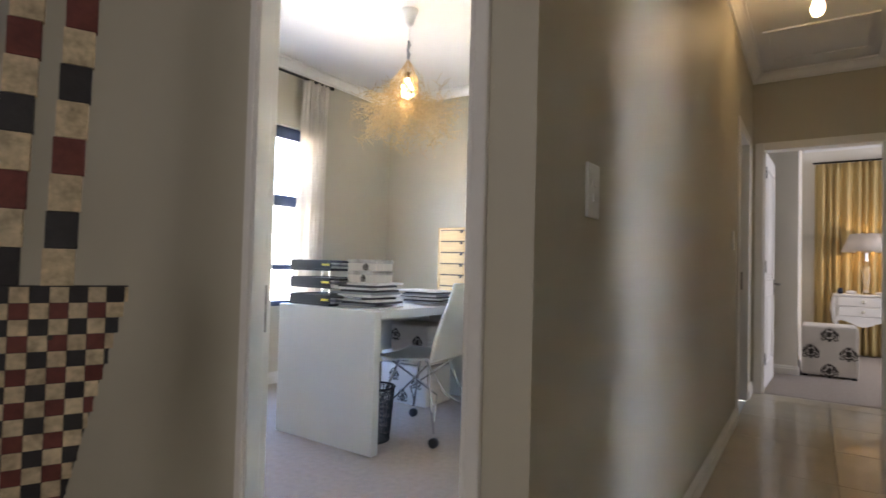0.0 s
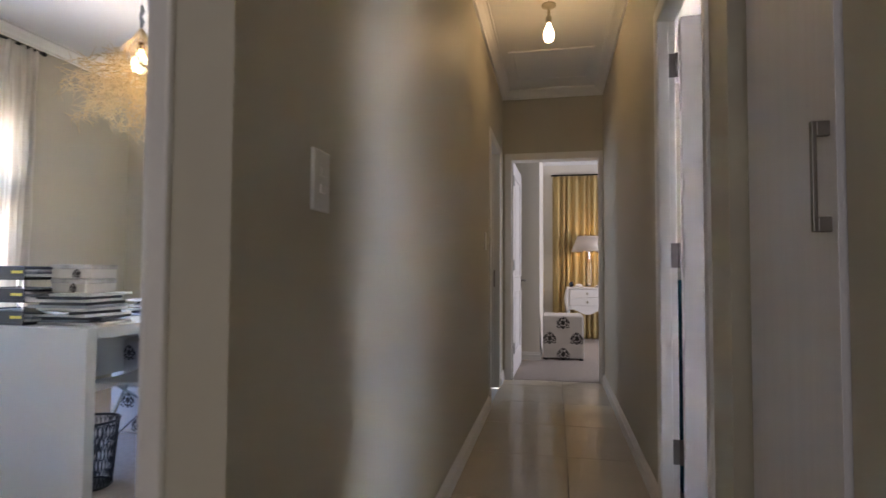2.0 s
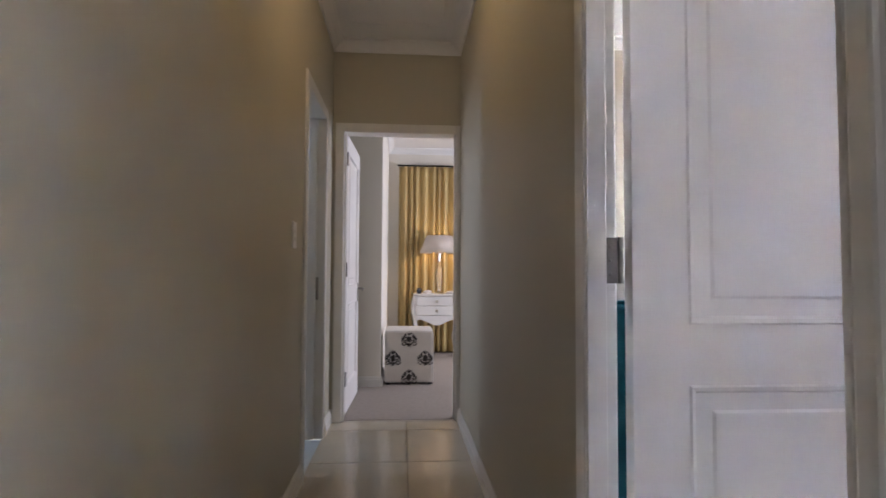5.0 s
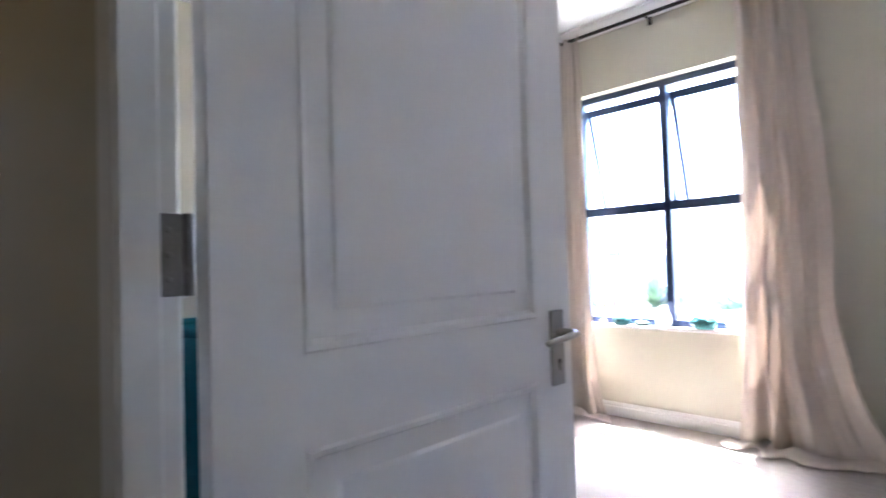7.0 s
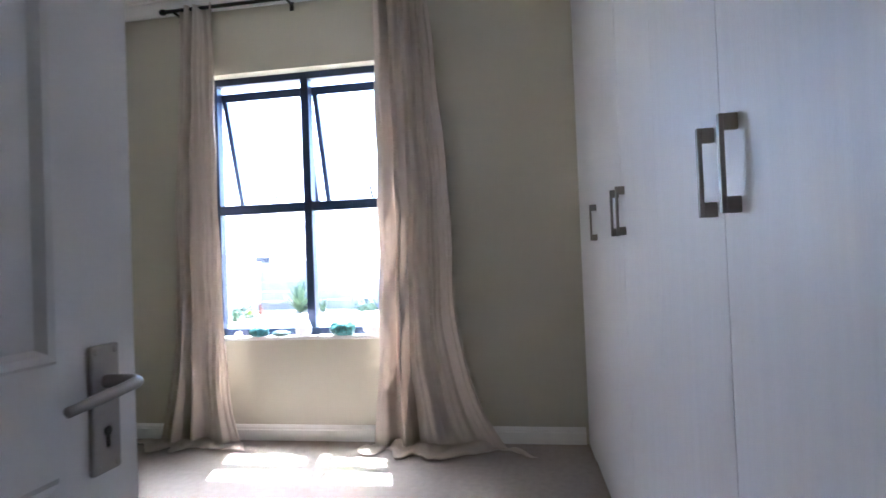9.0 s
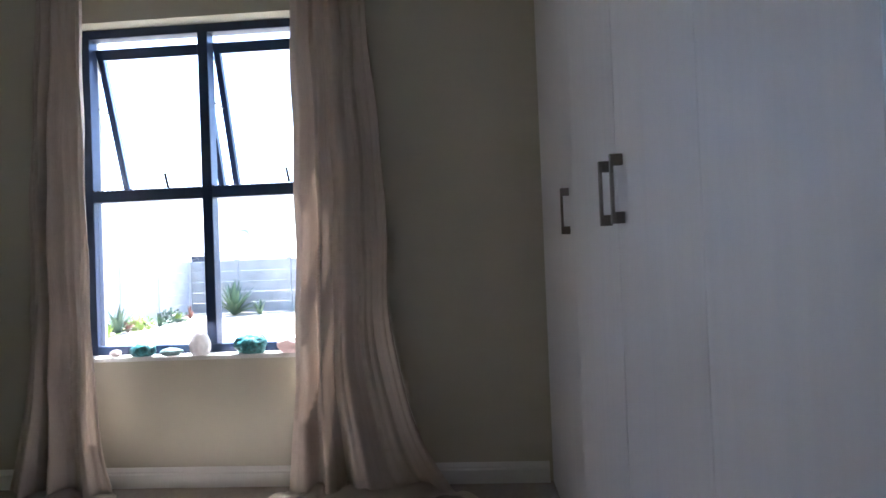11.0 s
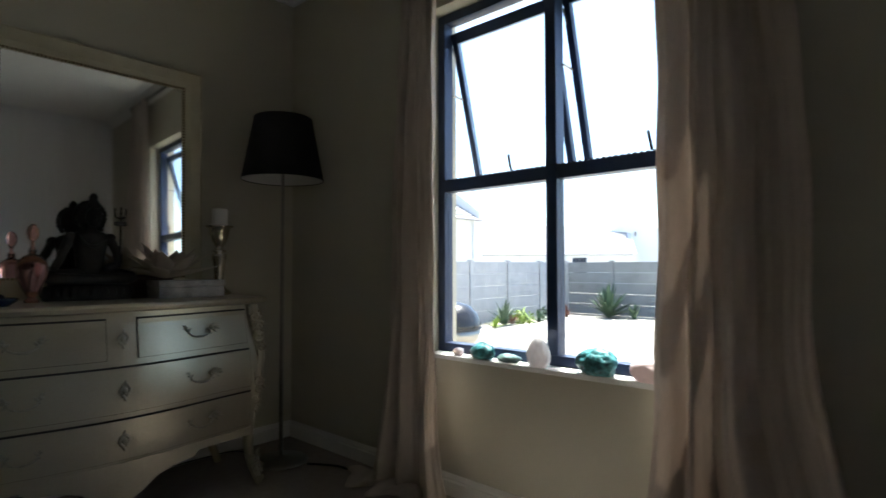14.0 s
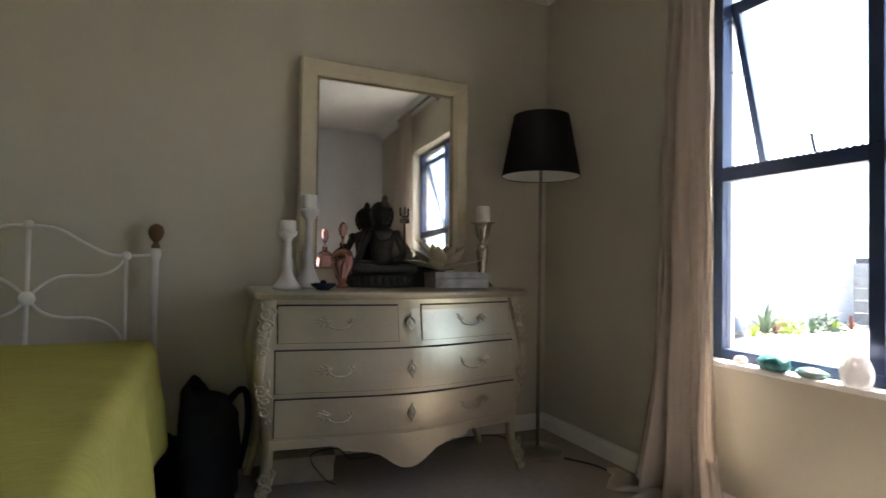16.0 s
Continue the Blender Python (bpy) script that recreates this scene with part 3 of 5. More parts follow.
    bm = sheet(bmesh.new(), fn, 150, 110)
    ob = part(name, bm, material, None, smooth=True)
    sol = ob.modifiers.new("thickness", "SOLIDIFY")
    sol.thickness = 0.003
    return tagged(ob, label, "curtain")


curtain("curtain", LINEN, "taupe linen curtain pooling on the carpet", 4.055, ((4.55, 4.525, 4.41), (4.77, 4.845, 4.97)), 2.60, 2.7, 0.15, side=1, seed=3)
curtain("curtain", LINEN, "taupe linen curtain trailing wide on the carpet", 4.055, ((3.57, 3.582, 3.66), (3.265, 3.175, 2.90)), 2.60, 3.3, 0.19, side=-1, seed=5)
rod = thing("curtain_rod", "black iron curtain rod on brackets above the window", "curtain rod", (4.055, 4.085, 2.585))
part("pole", tube(bmesh.new(), [(0, -0.86, 0), (0, 0.80, 0)], 0.011, 12), ROD, rod, smooth=True)
for yy in (-0.86, 0.80):
    part("finial", ball(bmesh.new(), (0, yy, 0), (0.018, 0.024, 0.018)), ROD, rod, smooth=True)
for yy in (-0.78, 0.0, 0.72):
    part("bracket", boxes((-0.006, 0.062, yy - 0.006, yy + 0.006, -0.02, -0.008), (0.055, 0.063, yy - 0.012, yy + 0.012, -0.05, 0.02), bevel=0.002), ROD, rod)


# ---- minerals on the sill ----
def stone(name, label, material, at, size, seed, rough=0.28, taper=0.0):
    rnd = random.Random(seed)
    bm = bmesh.new()
    bmesh.ops.create_icosphere(bm, subdivisions=4, radius=1.0)
    off = Vector((rnd.uniform(0, 50), rnd.uniform(0, 50), 0))
    for v in bm.verts:
        n = noise.noise(v.co * 1.1 + off) * rough * 0.8 + (0.5 - abs(noise.noise(v.co * 2.6 + off))) * rough * 0.9 + noise.noise(v.co * 9 + off) * rough * 0.28
        v.co *= 1 + n
        v.co.x *= 1 - taper * v.co.z
        v.co.y *= 1 - taper * v.co.z
        v.co = Vector((v.co.x * size[0], v.co.y * size[1], max(v.co.z * size[2], -size[2] * 0.8)))
    low = min(v.co.z for v in bm.verts)
    for v in bm.verts:
        v.co += Vector((at[0], at[1], at[2] - low))
    return tagged(part(name, bm, material, smooth=True), label, "mineral", "minerals on the sill")


SZ = 0.6065
stone("mineral", "small pale pink tumbled stone on the sill", ROSE_QUARTZ, (4.155, 4.515, SZ), (0.022, 0.026, 0.018), 1, 0.1)
stone("mineral", "rough teal and grey mineral lump on the sill", TEAL, (4.145, 4.375, SZ), (0.034, 0.058, 0.036), 2)
stone("mineral", "flat pale green crystal on the sill", PALE_TEAL, (4.15, 4.235, SZ), (0.025, 0.05, 0.018), 3)
stone("mineral", "upright milky white quartz point on the sill", QUARTZ, (4.14, 4.09, SZ), (0.034, 0.046, 0.072), 4, 0.2, 0.42)
stone("mineral", "large teal chrysocolla nodule on the sill", TEAL, (4.145, 3.85, SZ), (0.044, 0.072, 0.05), 5, 0.26)
stone("mineral", "blocky rose quartz piece on the sill", ROSE_QUARTZ, (4.14, 3.64, SZ), (0.04, 0.075, 0.042), 6, 0.2)


# ---- wardrobe ----
def pull(parent, x, y, z, direction=(0, -1), tall=0.16):
    """A square-section bow handle, standing off along direction from the face at y (or x)."""
    bm = bmesh.new()
    dx, dy = direction
    w = 0.0055
    for z0, z1, a, b in ((z, z + tall, 0.021, 0.029), (z, z + 0.026, 0.0, 0.021), (z + tall - 0.026, z + tall, 0.0, 0.021)):
        if dy:
            box(bm, x - w, x + w, y + dy * a, y + dy * b, z0, z1, 0.0015)
        else:
            box(bm, x + dx * a, x + dx * b, y - w, y + w, z0, z1, 0.0015)
    return part("handle", bm, PULL_STEEL, parent, "brushed steel bow handle")


ward = thing("wardrobe", "tall built-in white woodgrain wardrobe with steel handles", "wardrobe", (1.0, 2.415, 0), 1.1)
part("carcass", boxes((-0.043, 3.118, -0.59, -0.022, 0, TOP - 0.001)), WHITE_MELAMINE, ward)
edges_x = [-0.043, 0.03, 0.54, 1.056, 1.49, 1.93, 2.43, 2.87, 3.118]
for i in range(8):
    g0, g1 = (0.0014 if i in (3, 5) else 0.0004), (0.0014 if i in (2, 4) else 0.0004)
    d = part("door" if 0 < i < 7 else "filler_panel", boxes((edges_x[i] + g0, edges_x[i + 1] - g1, -0.02, 0.0, 0.012 if 0 < i < 7 else 0.0, TOP - 0.004), bevel=0.001), FOIL, ward)
    if 1 < i < 7:
        pull(d, (0, 0, 0.988, 1.09, 1.88, 1.98, 2.50)[i], 0.0, 1.082, (0, 1), 0.155)

cup = thing("linen_cupboard", "white woodgrain linen cupboard door with steel handle", "cupboard", (0.93, 1.98, 0))
d = part("door", boxes((0, 0.02, 0.004, 0.42, 0.05, TOP - 0.01), bevel=0.0015), FOIL, cup)
pull(d, 0.0, 0.027, 1.066, (-1, 0), 0.19)
part("carcass", boxes((0.022, 0.069, 0.0, 0.422, 0, TOP - 0.001)), WHITE_MELAMINE, cup)


# ---- dresser ----
DX, DY = 3.018, 5.31                      # centre of its front
dresser = thing("dresser", "champagne silver bombe dresser with carved corners", "dresser", (DX, DY, 0))


def front(x, z):
    """How far the front stands out (towards -y) at x from the middle, at height z."""
    bow = 0.085 * math.cos(math.pi * x / 1.30) ** 2
    belly = 0.045 * math.sin(math.pi * min(1, max(0, (z - 0.10) / 0.68)))
    return -(bow + belly)


def flank(z):
    return 0.56 + 0.045 * math.sin(math.pi * min(1, max(0, (z - 0.25) / 0.56)) ** 1.0)


def front_panel(x0, x1, z0, z1, proud, nu=20, nz=8, thick=0.02):
    bm = bmesh.new()
    g0 = [[bm.verts.new((x0 + (x1 - x0) * i / nu, front(x0 + (x1 - x0) * i / nu, z0 + (z1 - z0) * j / nz) - proud, z0 + (z1 - z0) * j / nz)) for i in range(nu + 1)] for j in range(nz + 1)]
    g1 = [[bm.verts.new((v.co.x, v.co.y + thick, v.co.z)) for v in row] for row in g0]
    for j in range(nz):
        for i in range(nu):
            bm.faces.new((g0[j][i], g0[j][i + 1], g0[j + 1][i + 1], g0[j + 1][i]))
            bm.faces.new((g1[j][i], g1[j + 1][i], g1[j + 1][i + 1], g1[j][i + 1]))
    for i in range(nu):
        bm.faces.new((g0[0][i], g1[0][i], g1[0][i + 1], g0[0][i + 1]))
        bm.faces.new((g0[nz][i], g0[nz][i + 1], g1[nz][i + 1], g1[nz][i]))
    for j in range(nz):
        bm.faces.new((g0[j][0], g0[j + 1][0], g1[j + 1][0], g1[j][0]))
        bm.faces.new((g0[j][nu], g1[j][nu], g1[j + 1][nu], g0[j + 1][nu]))
    return bm


def shaped_body():
    bm = bmesh.new()
    nz, nx = 14, 24
    rows = []
    for j in range(nz + 1):
        z = 0.255 + (0.83 - 0.255) * j / nz
        w = flank(z) - 0.015
        row = [bm.verts.new((-w + 2 * w * i / nx, front(-w + 2 * w * i / nx, z), z)) for i in range(nx + 1)]
        row += [bm.verts.new((w, 0.46, z)), bm.verts.new((-w, 0.46, z))]
        rows.append(row)
    n = len(rows[0])
    for a, b in zip(rows, rows[1:]):
        for i in range(n):
            bm.faces.new((a[i], a[(i + 1) % n], b[(i + 1) % n], b[i]))
    bm.faces.new(rows[0][::-1])
    bm.faces.new(rows[-1])
    return bm


part("body", shaped_body(), SILVER_LEAF, dresser)


def top_slab():
    bm = bmesh.new()
    nx = 40
    rings = []
    for z, grow in ((0.83, 0.012), (0.836, 0.024), (0.85, 0.03), (0.858, 0.026), (0.862, 0.018)):
        w = 0.60 + grow
        ring = [bm.verts.new((-w + 2 * w * i / nx, -0.018 - grow - 0.085 * math.cos(math.pi * (-w + 2 * w * i / nx) / 1.30) ** 2 + 0.012 * math.cos(8 * (-w + 2 * w * i / nx)), z)) for i in range(nx + 1)]
        ring += [bm.verts.new((w, 0.47, z)), bm.verts.new((-w, 0.47, z))]
        rings.append(ring)
    n = len(rings[0])
    for a, b in zip(rings, rings[1:]):
        for i in range(n):
            bm.faces.new((a[i], a[(i + 1) % n], b[(i + 1) % n], b[i]))
    bm.faces.new(rings[0][::-1])
    bm.faces.new(rings[-1])
    return bm


part("top", top_slab(), SILVER_LEAF, dresser)


def leafy_pull(parent, x, z):
    """A slim cast bail between two sprays of pointed leaves."""
    y = front(x, z) - 0.011
    bm = bmesh.new()
    tube(bm, spline([(x - 0.05, y, z + 0.010), (x - 0.036, y - 0.014, z - 0.010), (x - 0.012, y - 0.020, z - 0.017), (x + 0.012, y - 0.020, z - 0.017), (x + 0.036, y - 0.014, z - 0.010), (x + 0.05, y, z + 0.010)], 5), 0.0032, 7)
    for k in (-0.009, 0.0, 0.009):
        ball(bm, (x + k, y - 0.020, z - 0.0175), (0.0035, 0.0055, 0.0055), 8, 6)
    for s in (-1, 1):
        for ax, az, tilt, ln in ((0.056, 0.012, 0.1, 0.016), (0.070, 0.018, -0.35, 0.019), (0.066, 0.002, 0.75, 0.015), (0.050, 0.021, -1.0, 0.013), (0.060, 0.025, -0.8, 0.013), (0.080, 0.010, 0.15, 0.014), (0.040, 0.008, 0.9, 0.012), (0.048, -0.004, 1.1, 0.011)):
            ball(bm, (x + s * ax, y - 0.002, z + az), (ln, 0.0055, 0.0042), 8, 6, Matrix.Rotation(s * tilt, 4, "Y"))
        ball(bm, (x + s * 0.052, y - 0.004, z + 0.012), (0.007, 0.007, 0.007), 8, 6)
    return part("handle", bm, ANTIQUE, parent, "leafy cast silver handle", smooth=True)


def escutcheon(parent, x, z):
    y = front(x, z) - 0.012
    bm = bmesh.new()
    for ax, az, rx, rz, a in ((0, 0, 0.009, 0.013, 0), (-0.010, 0.006, 0.005, 0.014, 0.5), (0.010, -0.006, 0.005, 0.014, 0.5), (0.009, 0.010, 0.004, 0.010, -0.6), (-0.008, -0.012, 0.004, 0.010, -0.5), (0.0, 0.022, 0.004, 0.010, 0.2), (0.0, -0.022, 0.004, 0.010, -0.2)):
        ball(bm, (x + 1.25 * ax, y, z + 1.25 * az), (1.3 * rx, 0.005, 1.3 * rz), 8, 6, Matrix.Rotation(a, 4, "Y"))
    return part("escutcheon", bm, ANTIQUE, parent, "cast silver keyhole plate", smooth=True)


for x0, x1, z0, z1, pulls, key in ((-0.535, -0.055, 0.655, 0.800, (-0.30,), None), (0.055, 0.535, 0.655, 0.800, (0.30,), None), (-0.545, 0.545, 0.460, 0.622, (-0.30, 0.30), 0.0), (-0.545, 0.545, 0.285, 0.432, (-0.30, 0.30), 0.0)):
    # dark sheet painted in as the shade round the drawer, widest above it
    part("drawer_gap_shade", front_panel(x0 - 0.005, x1 + 0.003, z0 - 0.002, z1 + 0.008, 0.003, thick=0.002), DARK_GAP, dresser)
    dr = part("drawer", front_panel(x0, x1, z0, z1, 0.007, nu=24), SILVER_LEAF, dresser)
    for px in pulls:
        leafy_pull(dr, px, (z0 + z1) / 2)
    if key is not None:
        escutcheon(dr, key, (z0 + z1) / 2)
escutcheon(dresser, 0.0, 0.73)


def apron():
    pts = [(-0.56, 0.262), (-0.56, 0.235), (-0.30, 0.238), (-0.28, 0.215), (-0.21, 0.212), (-0.13, 0.19), (-0.075, 0.15), (-0.035, 0.128), (0, 0.122), (0.035, 0.128), (0.075, 0.15), (0.13, 0.19), (0.21, 0.212), (0.28, 0.215), (0.30, 0.238), (0.56, 0.235), (0.56, 0.262)]
    bm = bmesh.new()
    low = pts[1:-1]
    cols = []
    for x, z in low:
        y = front(x, 0.25) - 0.004
        cols.append([bm.verts.new((x, y + d, zz)) for d in (0, 0.022) for zz in (z, 0.27)])
    for a, b in zip(cols, cols[1:]):
        bm.faces.new((a[0], b[0], b[1], a[1]))
        bm.faces.new((a[2], a[3], b[3], b[2]))
        bm.faces.new((a[0], a[2], b[2], b[0]))
        bm.faces.new((a[1], b[1], b[3], a[3]))
    for c in (cols[0], cols[-1]):
        bm.faces.new((c[0], c[1], c[3], c[2]))
    return bm


part("apron", apron(), SILVER_LEAF, dresser)
for sx in (-1, 1):
    for back in (0, 1):
        fy = 0.40 if back else -0.005
        path = [(sx * 0.568, fy, 0.83), (sx * 0.585, fy, 0.74), (sx * 0.602, fy - 0.015, 0.60), (sx * 0.594, fy - 0.012, 0.48), (sx * 0.572, fy, 0.34), (sx * 0.562, fy, 0.22), (sx * 0.572, fy, 0.12), (sx * 0.595, fy - 0.015, 0.04), (sx * 0.605, fy - 0.02, 0.0)]
        bm = tube(bmesh.new(), spline(path, 4), [0.030 - 0.0003 * i if i < 18 else 0.0246 - 0.0006 * (i - 18) for i in range(33)], 10)
        part("leg", bm, SILVER_LEAF, dresser, smooth=True)
        if not back:
            rnd = random.Random(7 + sx)
            for z0, z1 in ((0.80, 0.60), (0.50, 0.33), (0.15, 0.01)):
                bm = bmesh.new()

                def on_leg(z):
                    q = min(range(len(path) - 1), key=lambda a: abs((path[a][2] + path[a + 1][2]) / 2 - z))
                    (xa, ya, za), (xb, yb, zb) = path[q], path[q + 1]
                    w = (z - za) / (zb - za)
                    return xa + (xb - xa) * w, ya + (yb - ya) * w - 0.031
                count = 4 if z0 - z1 > 0.15 else 3
                for i in range(count):
                    t = (i + 0.5) / count
                    z = z0 + (z1 - z0) * t
                    x, y = on_leg(z)
                    r = 0.030 * (1.05 - 0.45 * t)
                    turn_s = 1 if i % 2 else -1
                    curl = [(x + turn_s * 0.006 + r * (1 - k / 16) * math.cos(turn_s * k * 0.62), y - 0.001 - 0.0006 * k, z + r * (1 - k / 16) * math.sin(turn_s * k * 0.62)) for k in range(15)]
                    tube(bm, curl, [0.0062 - 0.0002 * k for k in range(15)], 6)
                for i in range(18):
                    t = i / 17
                    z = z0 + (z1 - z0) * t
                    x, y = on_leg(z)
                    ball(bm, (x + rnd.choice((-1, 1)) * 0.024 * (1.1 - 0.5 * t), y + 0.004, z), (0.006, 0.006, 0.017 * (1.1 - 0.5 * t)), 7, 5, Matrix.Rotation(rnd.uniform(-0.9, 0.9), 4, "Y"))
                part("carved_scroll", bm, SILVER_LEAF, dresser, "carved acanthus scroll", smooth=True, kind="stuff")

# ---- mirror, leaning on the wall over the dresser ----
TOPZ = 0.8625
mir = thing("mirror", "large rectangular mirror in a wide champagne frame", "mirror", (3.065, 5.745, TOPZ))
mir.matrix_world = pose(3.082, 5.742, TOPZ, -1.6, 0, 0)
MW, MH, FW = 0.4585, 1.135, 0.094
bm = bmesh.new()
prof = [(0.0, 0.0), (0.0, -0.032), (0.01, -0.038), (0.06, -0.034), (0.08, -0.026), (0.088, -0.018), (FW, -0.016), (FW, 0.0)]
rings = [[bm.verts.new(c) for c in ((-MW + a, y, a), (MW - a, y, a), (MW - a, y, MH - a), (-MW + a, y, MH - a))] for a, y in prof]
for a, b in zip(rings, rings[1:]):
    for i in range(4):
        bm.faces.new((a[i], a[(i + 1) % 4], b[(i + 1) % 4], b[i]))
part("frame", bm, FRAME_PAINT, mir)
part("glass", boxes((-MW + FW - 0.004, MW - FW + 0.004, -0.012, -0.006, FW - 0.004, MH - FW + 0.004)), MIRROR, mir, "silvered mirror glass")
part("backing", boxes((-MW + 0.02, MW - 0.02, -0.0045, -0.001, 0.02, MH - 0.02)), DARK_GAP, mir)
bm = bmesh.new()
a = FW - 0.006
for i in range(52):
    x = -MW + a + (2 * MW - 2 * a) * i / 51
    for z in (a, MH - a):
        box(bm, x - 0.004, x + 0.004, -0.022, -0.012, z - 0.006, z + 0.006)
for i in range(66):
    z = a + (MH - 2 * a) * i / 65
    for x in (-MW + a, MW - a):
        box(bm, x - 0.006, x + 0.006, -0.022, -0.012, z - 0.004, z + 0.004)
tagged(part("beading", bm, BRASS_DARK, mir), "dark beaded inner edge", kind="stuff")

# ---- on the dresser ----
HOLDER = [(0.058, 0), (0.06, 0.012), (0.05, 0.02), (0.028, 0.05), (0.02, 0.075), (0.024, 0.10), (0.016, 0.13), (0.018, 0.165), (0.014, 0.19), (0.022, 0.205), (0.034, 0.212), (0.04, 0.225), (0.04, 0.232)]


def candlestick(label, at, scale, candle_h, material):
    t = thing("candlestick", label, "candlestick", at, group="candlesticks on the dresser")
    part("stick", lathe(bmesh.new(), [(r * (0.9 + 0.1 * scale), z * scale) for r, z in HOLDER]), material, t, smooth=True)
    part("candle", lathe(bmesh.new(), [(0.032, 0.232 * scale), (0.034, 0.236 * scale), (0.034, 0.232 * scale + candle_h - 0.004), (0.028, 0.232 * scale + candle_h), (0.0, 0.232 * scale + candle_h - 0.006)]), WAX, t, "ivory pillar candle", smooth=True)
    return t


candlestick("turned white wooden candlestick with ivory candle, the shorter", (2.535, 5.44, TOPZ), 1.08, 0.045, WHITE_WOOD)
candlestick("turned white wooden candlestick with ivory candle, the taller", (2.645, 5.55, TOPZ), 1.55, 0.065, WHITE_WOOD)
t = thing("candlestick", "silver mercury glass candlestick with white candle", "candlestick", (3.575, 5.60, TOPZ), group="candlesticks on the dresser")
part("stick", lathe(bmesh.new(), [(0.055, 0), (0.058, 0.012), (0.034, 0.03), (0.022, 0.055), (0.024, 0.10), (0.029, 0.15), (0.035, 0.185), (0.034, 0.20), (0.022, 0.208), (0.036, 0.217), (0.022, 0.226), (0.014, 0.236), (0.024, 0.25), (0.037, 0.272), (0.046, 0.305), (0.05, 0.332), (0.066, 0.338), (0.067, 0.345)], n=32), MERCURY_GLASS, t, smooth=True)
part("candle", lathe(bmesh.new(), [(0.036, 0.345), (0.037, 0.349), (0.037, 0.425), (0.032, 0.43), (0, 0.426)]), WAX, t, smooth=True)

t = thing("perfume_bottle", "pink cut glass perfume bottle with stopper", "bottle", (2.80, 5.54, TOPZ))
part("flask", lathe(bmesh.new(), [(0.024, 0), (0.026, 0.006), (0.014, 0.02), (0.03, 0.05), (0.05, 0.10), (0.053, 0.135), (0.045, 0.165), (0.026, 0.182), (0.012, 0.19), (0.015, 0.205)]), PINK_GLASS, t, smooth=True)
part("stopper", ball(lathe(bmesh.new(), [(0.013, 0.206), (0.006, 0.222), (0.009, 0.238)]), (0, 0, 0.272), (0.021, 0.011, 0.036)), PINK_GLASS, t, smooth=True)
t = thing("incense_bowl", "small dark blue glazed bowl", "bowl", (2.675, 5.36, TOPZ))
part("bowl", lathe(bmesh.new(), [(0.028, 0), (0.03, 0.004), (0.052, 0.018), (0.054, 0.028), (0.044, 0.03), (0.04, 0.022), (0.0, 0.012)]), BLUE_GLAZE, t, smooth=True)
part("knob", ball(bmesh.new(), (0, 0, 0.032), (0.014, 0.014, 0.012)), BLUE_GLAZE, t, smooth=True)

bm = bmesh.new()
sx, sy = 3.01, 5.60
lathe(bm, [(0.165, 0), (0.17, 0.018), (0.158, 0.032), (0.162, 0.05), (0.15, 0.066)], (sx, sy, TOPZ), 20, Matrix.Diagonal((1, 0.45, 1, 1)))
for k in range(15):
    an = math.pi * (1.0 + k / 14)
    ball(bm, (sx + 0.158 * math.cos(an), sy + 0.07 * math.sin(an), TOPZ + 0.033), (0.02, 0.011, 0.027), 8, 6)
for s in (-1, 1):
    tube(bm, spline([(sx + s * 0.035, sy, TOPZ + 0.098), (sx + s * 0.10, sy - 0.02, TOPZ + 0.10), (sx + s * 0.145, sy - 0.045, TOPZ + 0.092), (sx + s * 0.07, sy - 0.075, TOPZ + 0.088), (sx - s * 0.03, sy - 0.075, TOPZ + 0.086)], 4), [0.036 - 0.0011 * k for k in range(17)], 9)
arm = [0.021 - 0.0006 * k for k in range(13)]
tube(bm, spline([(sx - 0.070, sy, TOPZ + 0.262), (sx - 0.098, sy - 0.01, TOPZ + 0.205), (sx - 0.118, sy - 0.035, TOPZ + 0.165), (sx - 0.142, sy - 0.06, TOPZ + 0.128)], 4), arm, 8)
tube(bm, spline([(sx + 0.070, sy, TOPZ + 0.262), (sx + 0.100, sy - 0.01, TOPZ + 0.20), (sx + 0.088, sy - 0.05, TOPZ + 0.15), (sx + 0.035, sy - 0.075, TOPZ + 0.132)], 4), arm, 8)
lathe(bm, [(0.052, 0.10), (0.050, 0.135), (0.054, 0.18), (0.066, 0.235), (0.074, 0.262), (0.058, 0.284), (0.026, 0.296), (0.021, 0.325)], (sx, sy, TOPZ), 18, Matrix.Diagonal((1, 0.62, 1, 1)))
for s in (-1, 1):
    ball(bm, (sx + s * 0.074, sy - 0.004, TOPZ + 0.262), (0.021, 0.022, 0.023), 10, 7)
for k in range(13):
    an = math.pi * (1.08 + 0.84 * k / 12)
    ball(bm, (sx + 0.05 * math.cos(an), sy - 0.043, TOPZ + 0.285 + 0.06 * math.sin(an)), 0.007, 7, 5)
ball(bm, (sx + 0.006, sy - 0.02, TOPZ + 0.350), (0.030, 0.032, 0.041), 14, 10)
ball(bm, (sx + 0.006, sy - 0.052, TOPZ + 0.345), (0.006, 0.008, 0.011), 8, 6)
ball(bm, (sx, sy + 0.012, TOPZ + 0.355), (0.050, 0.018, 0.060), 14, 10)
for k in range(21):
    an = math.pi * (-0.25 + 1.5 * k / 20)
    ball(bm, (sx + 0.056 * math.cos(an), sy + 0.010, TOPZ + 0.352 + 0.064 * math.sin(an)), 0.0095, 7, 5)
lathe(bm, [(0.026, 0.388), (0.028, 0.40), (0.020, 0.415), (0.015, 0.428), (0.017, 0.436), (0.006, 0.452)], (sx + 0.008, sy - 0.008, TOPZ), 12)
tx = sx + 0.108
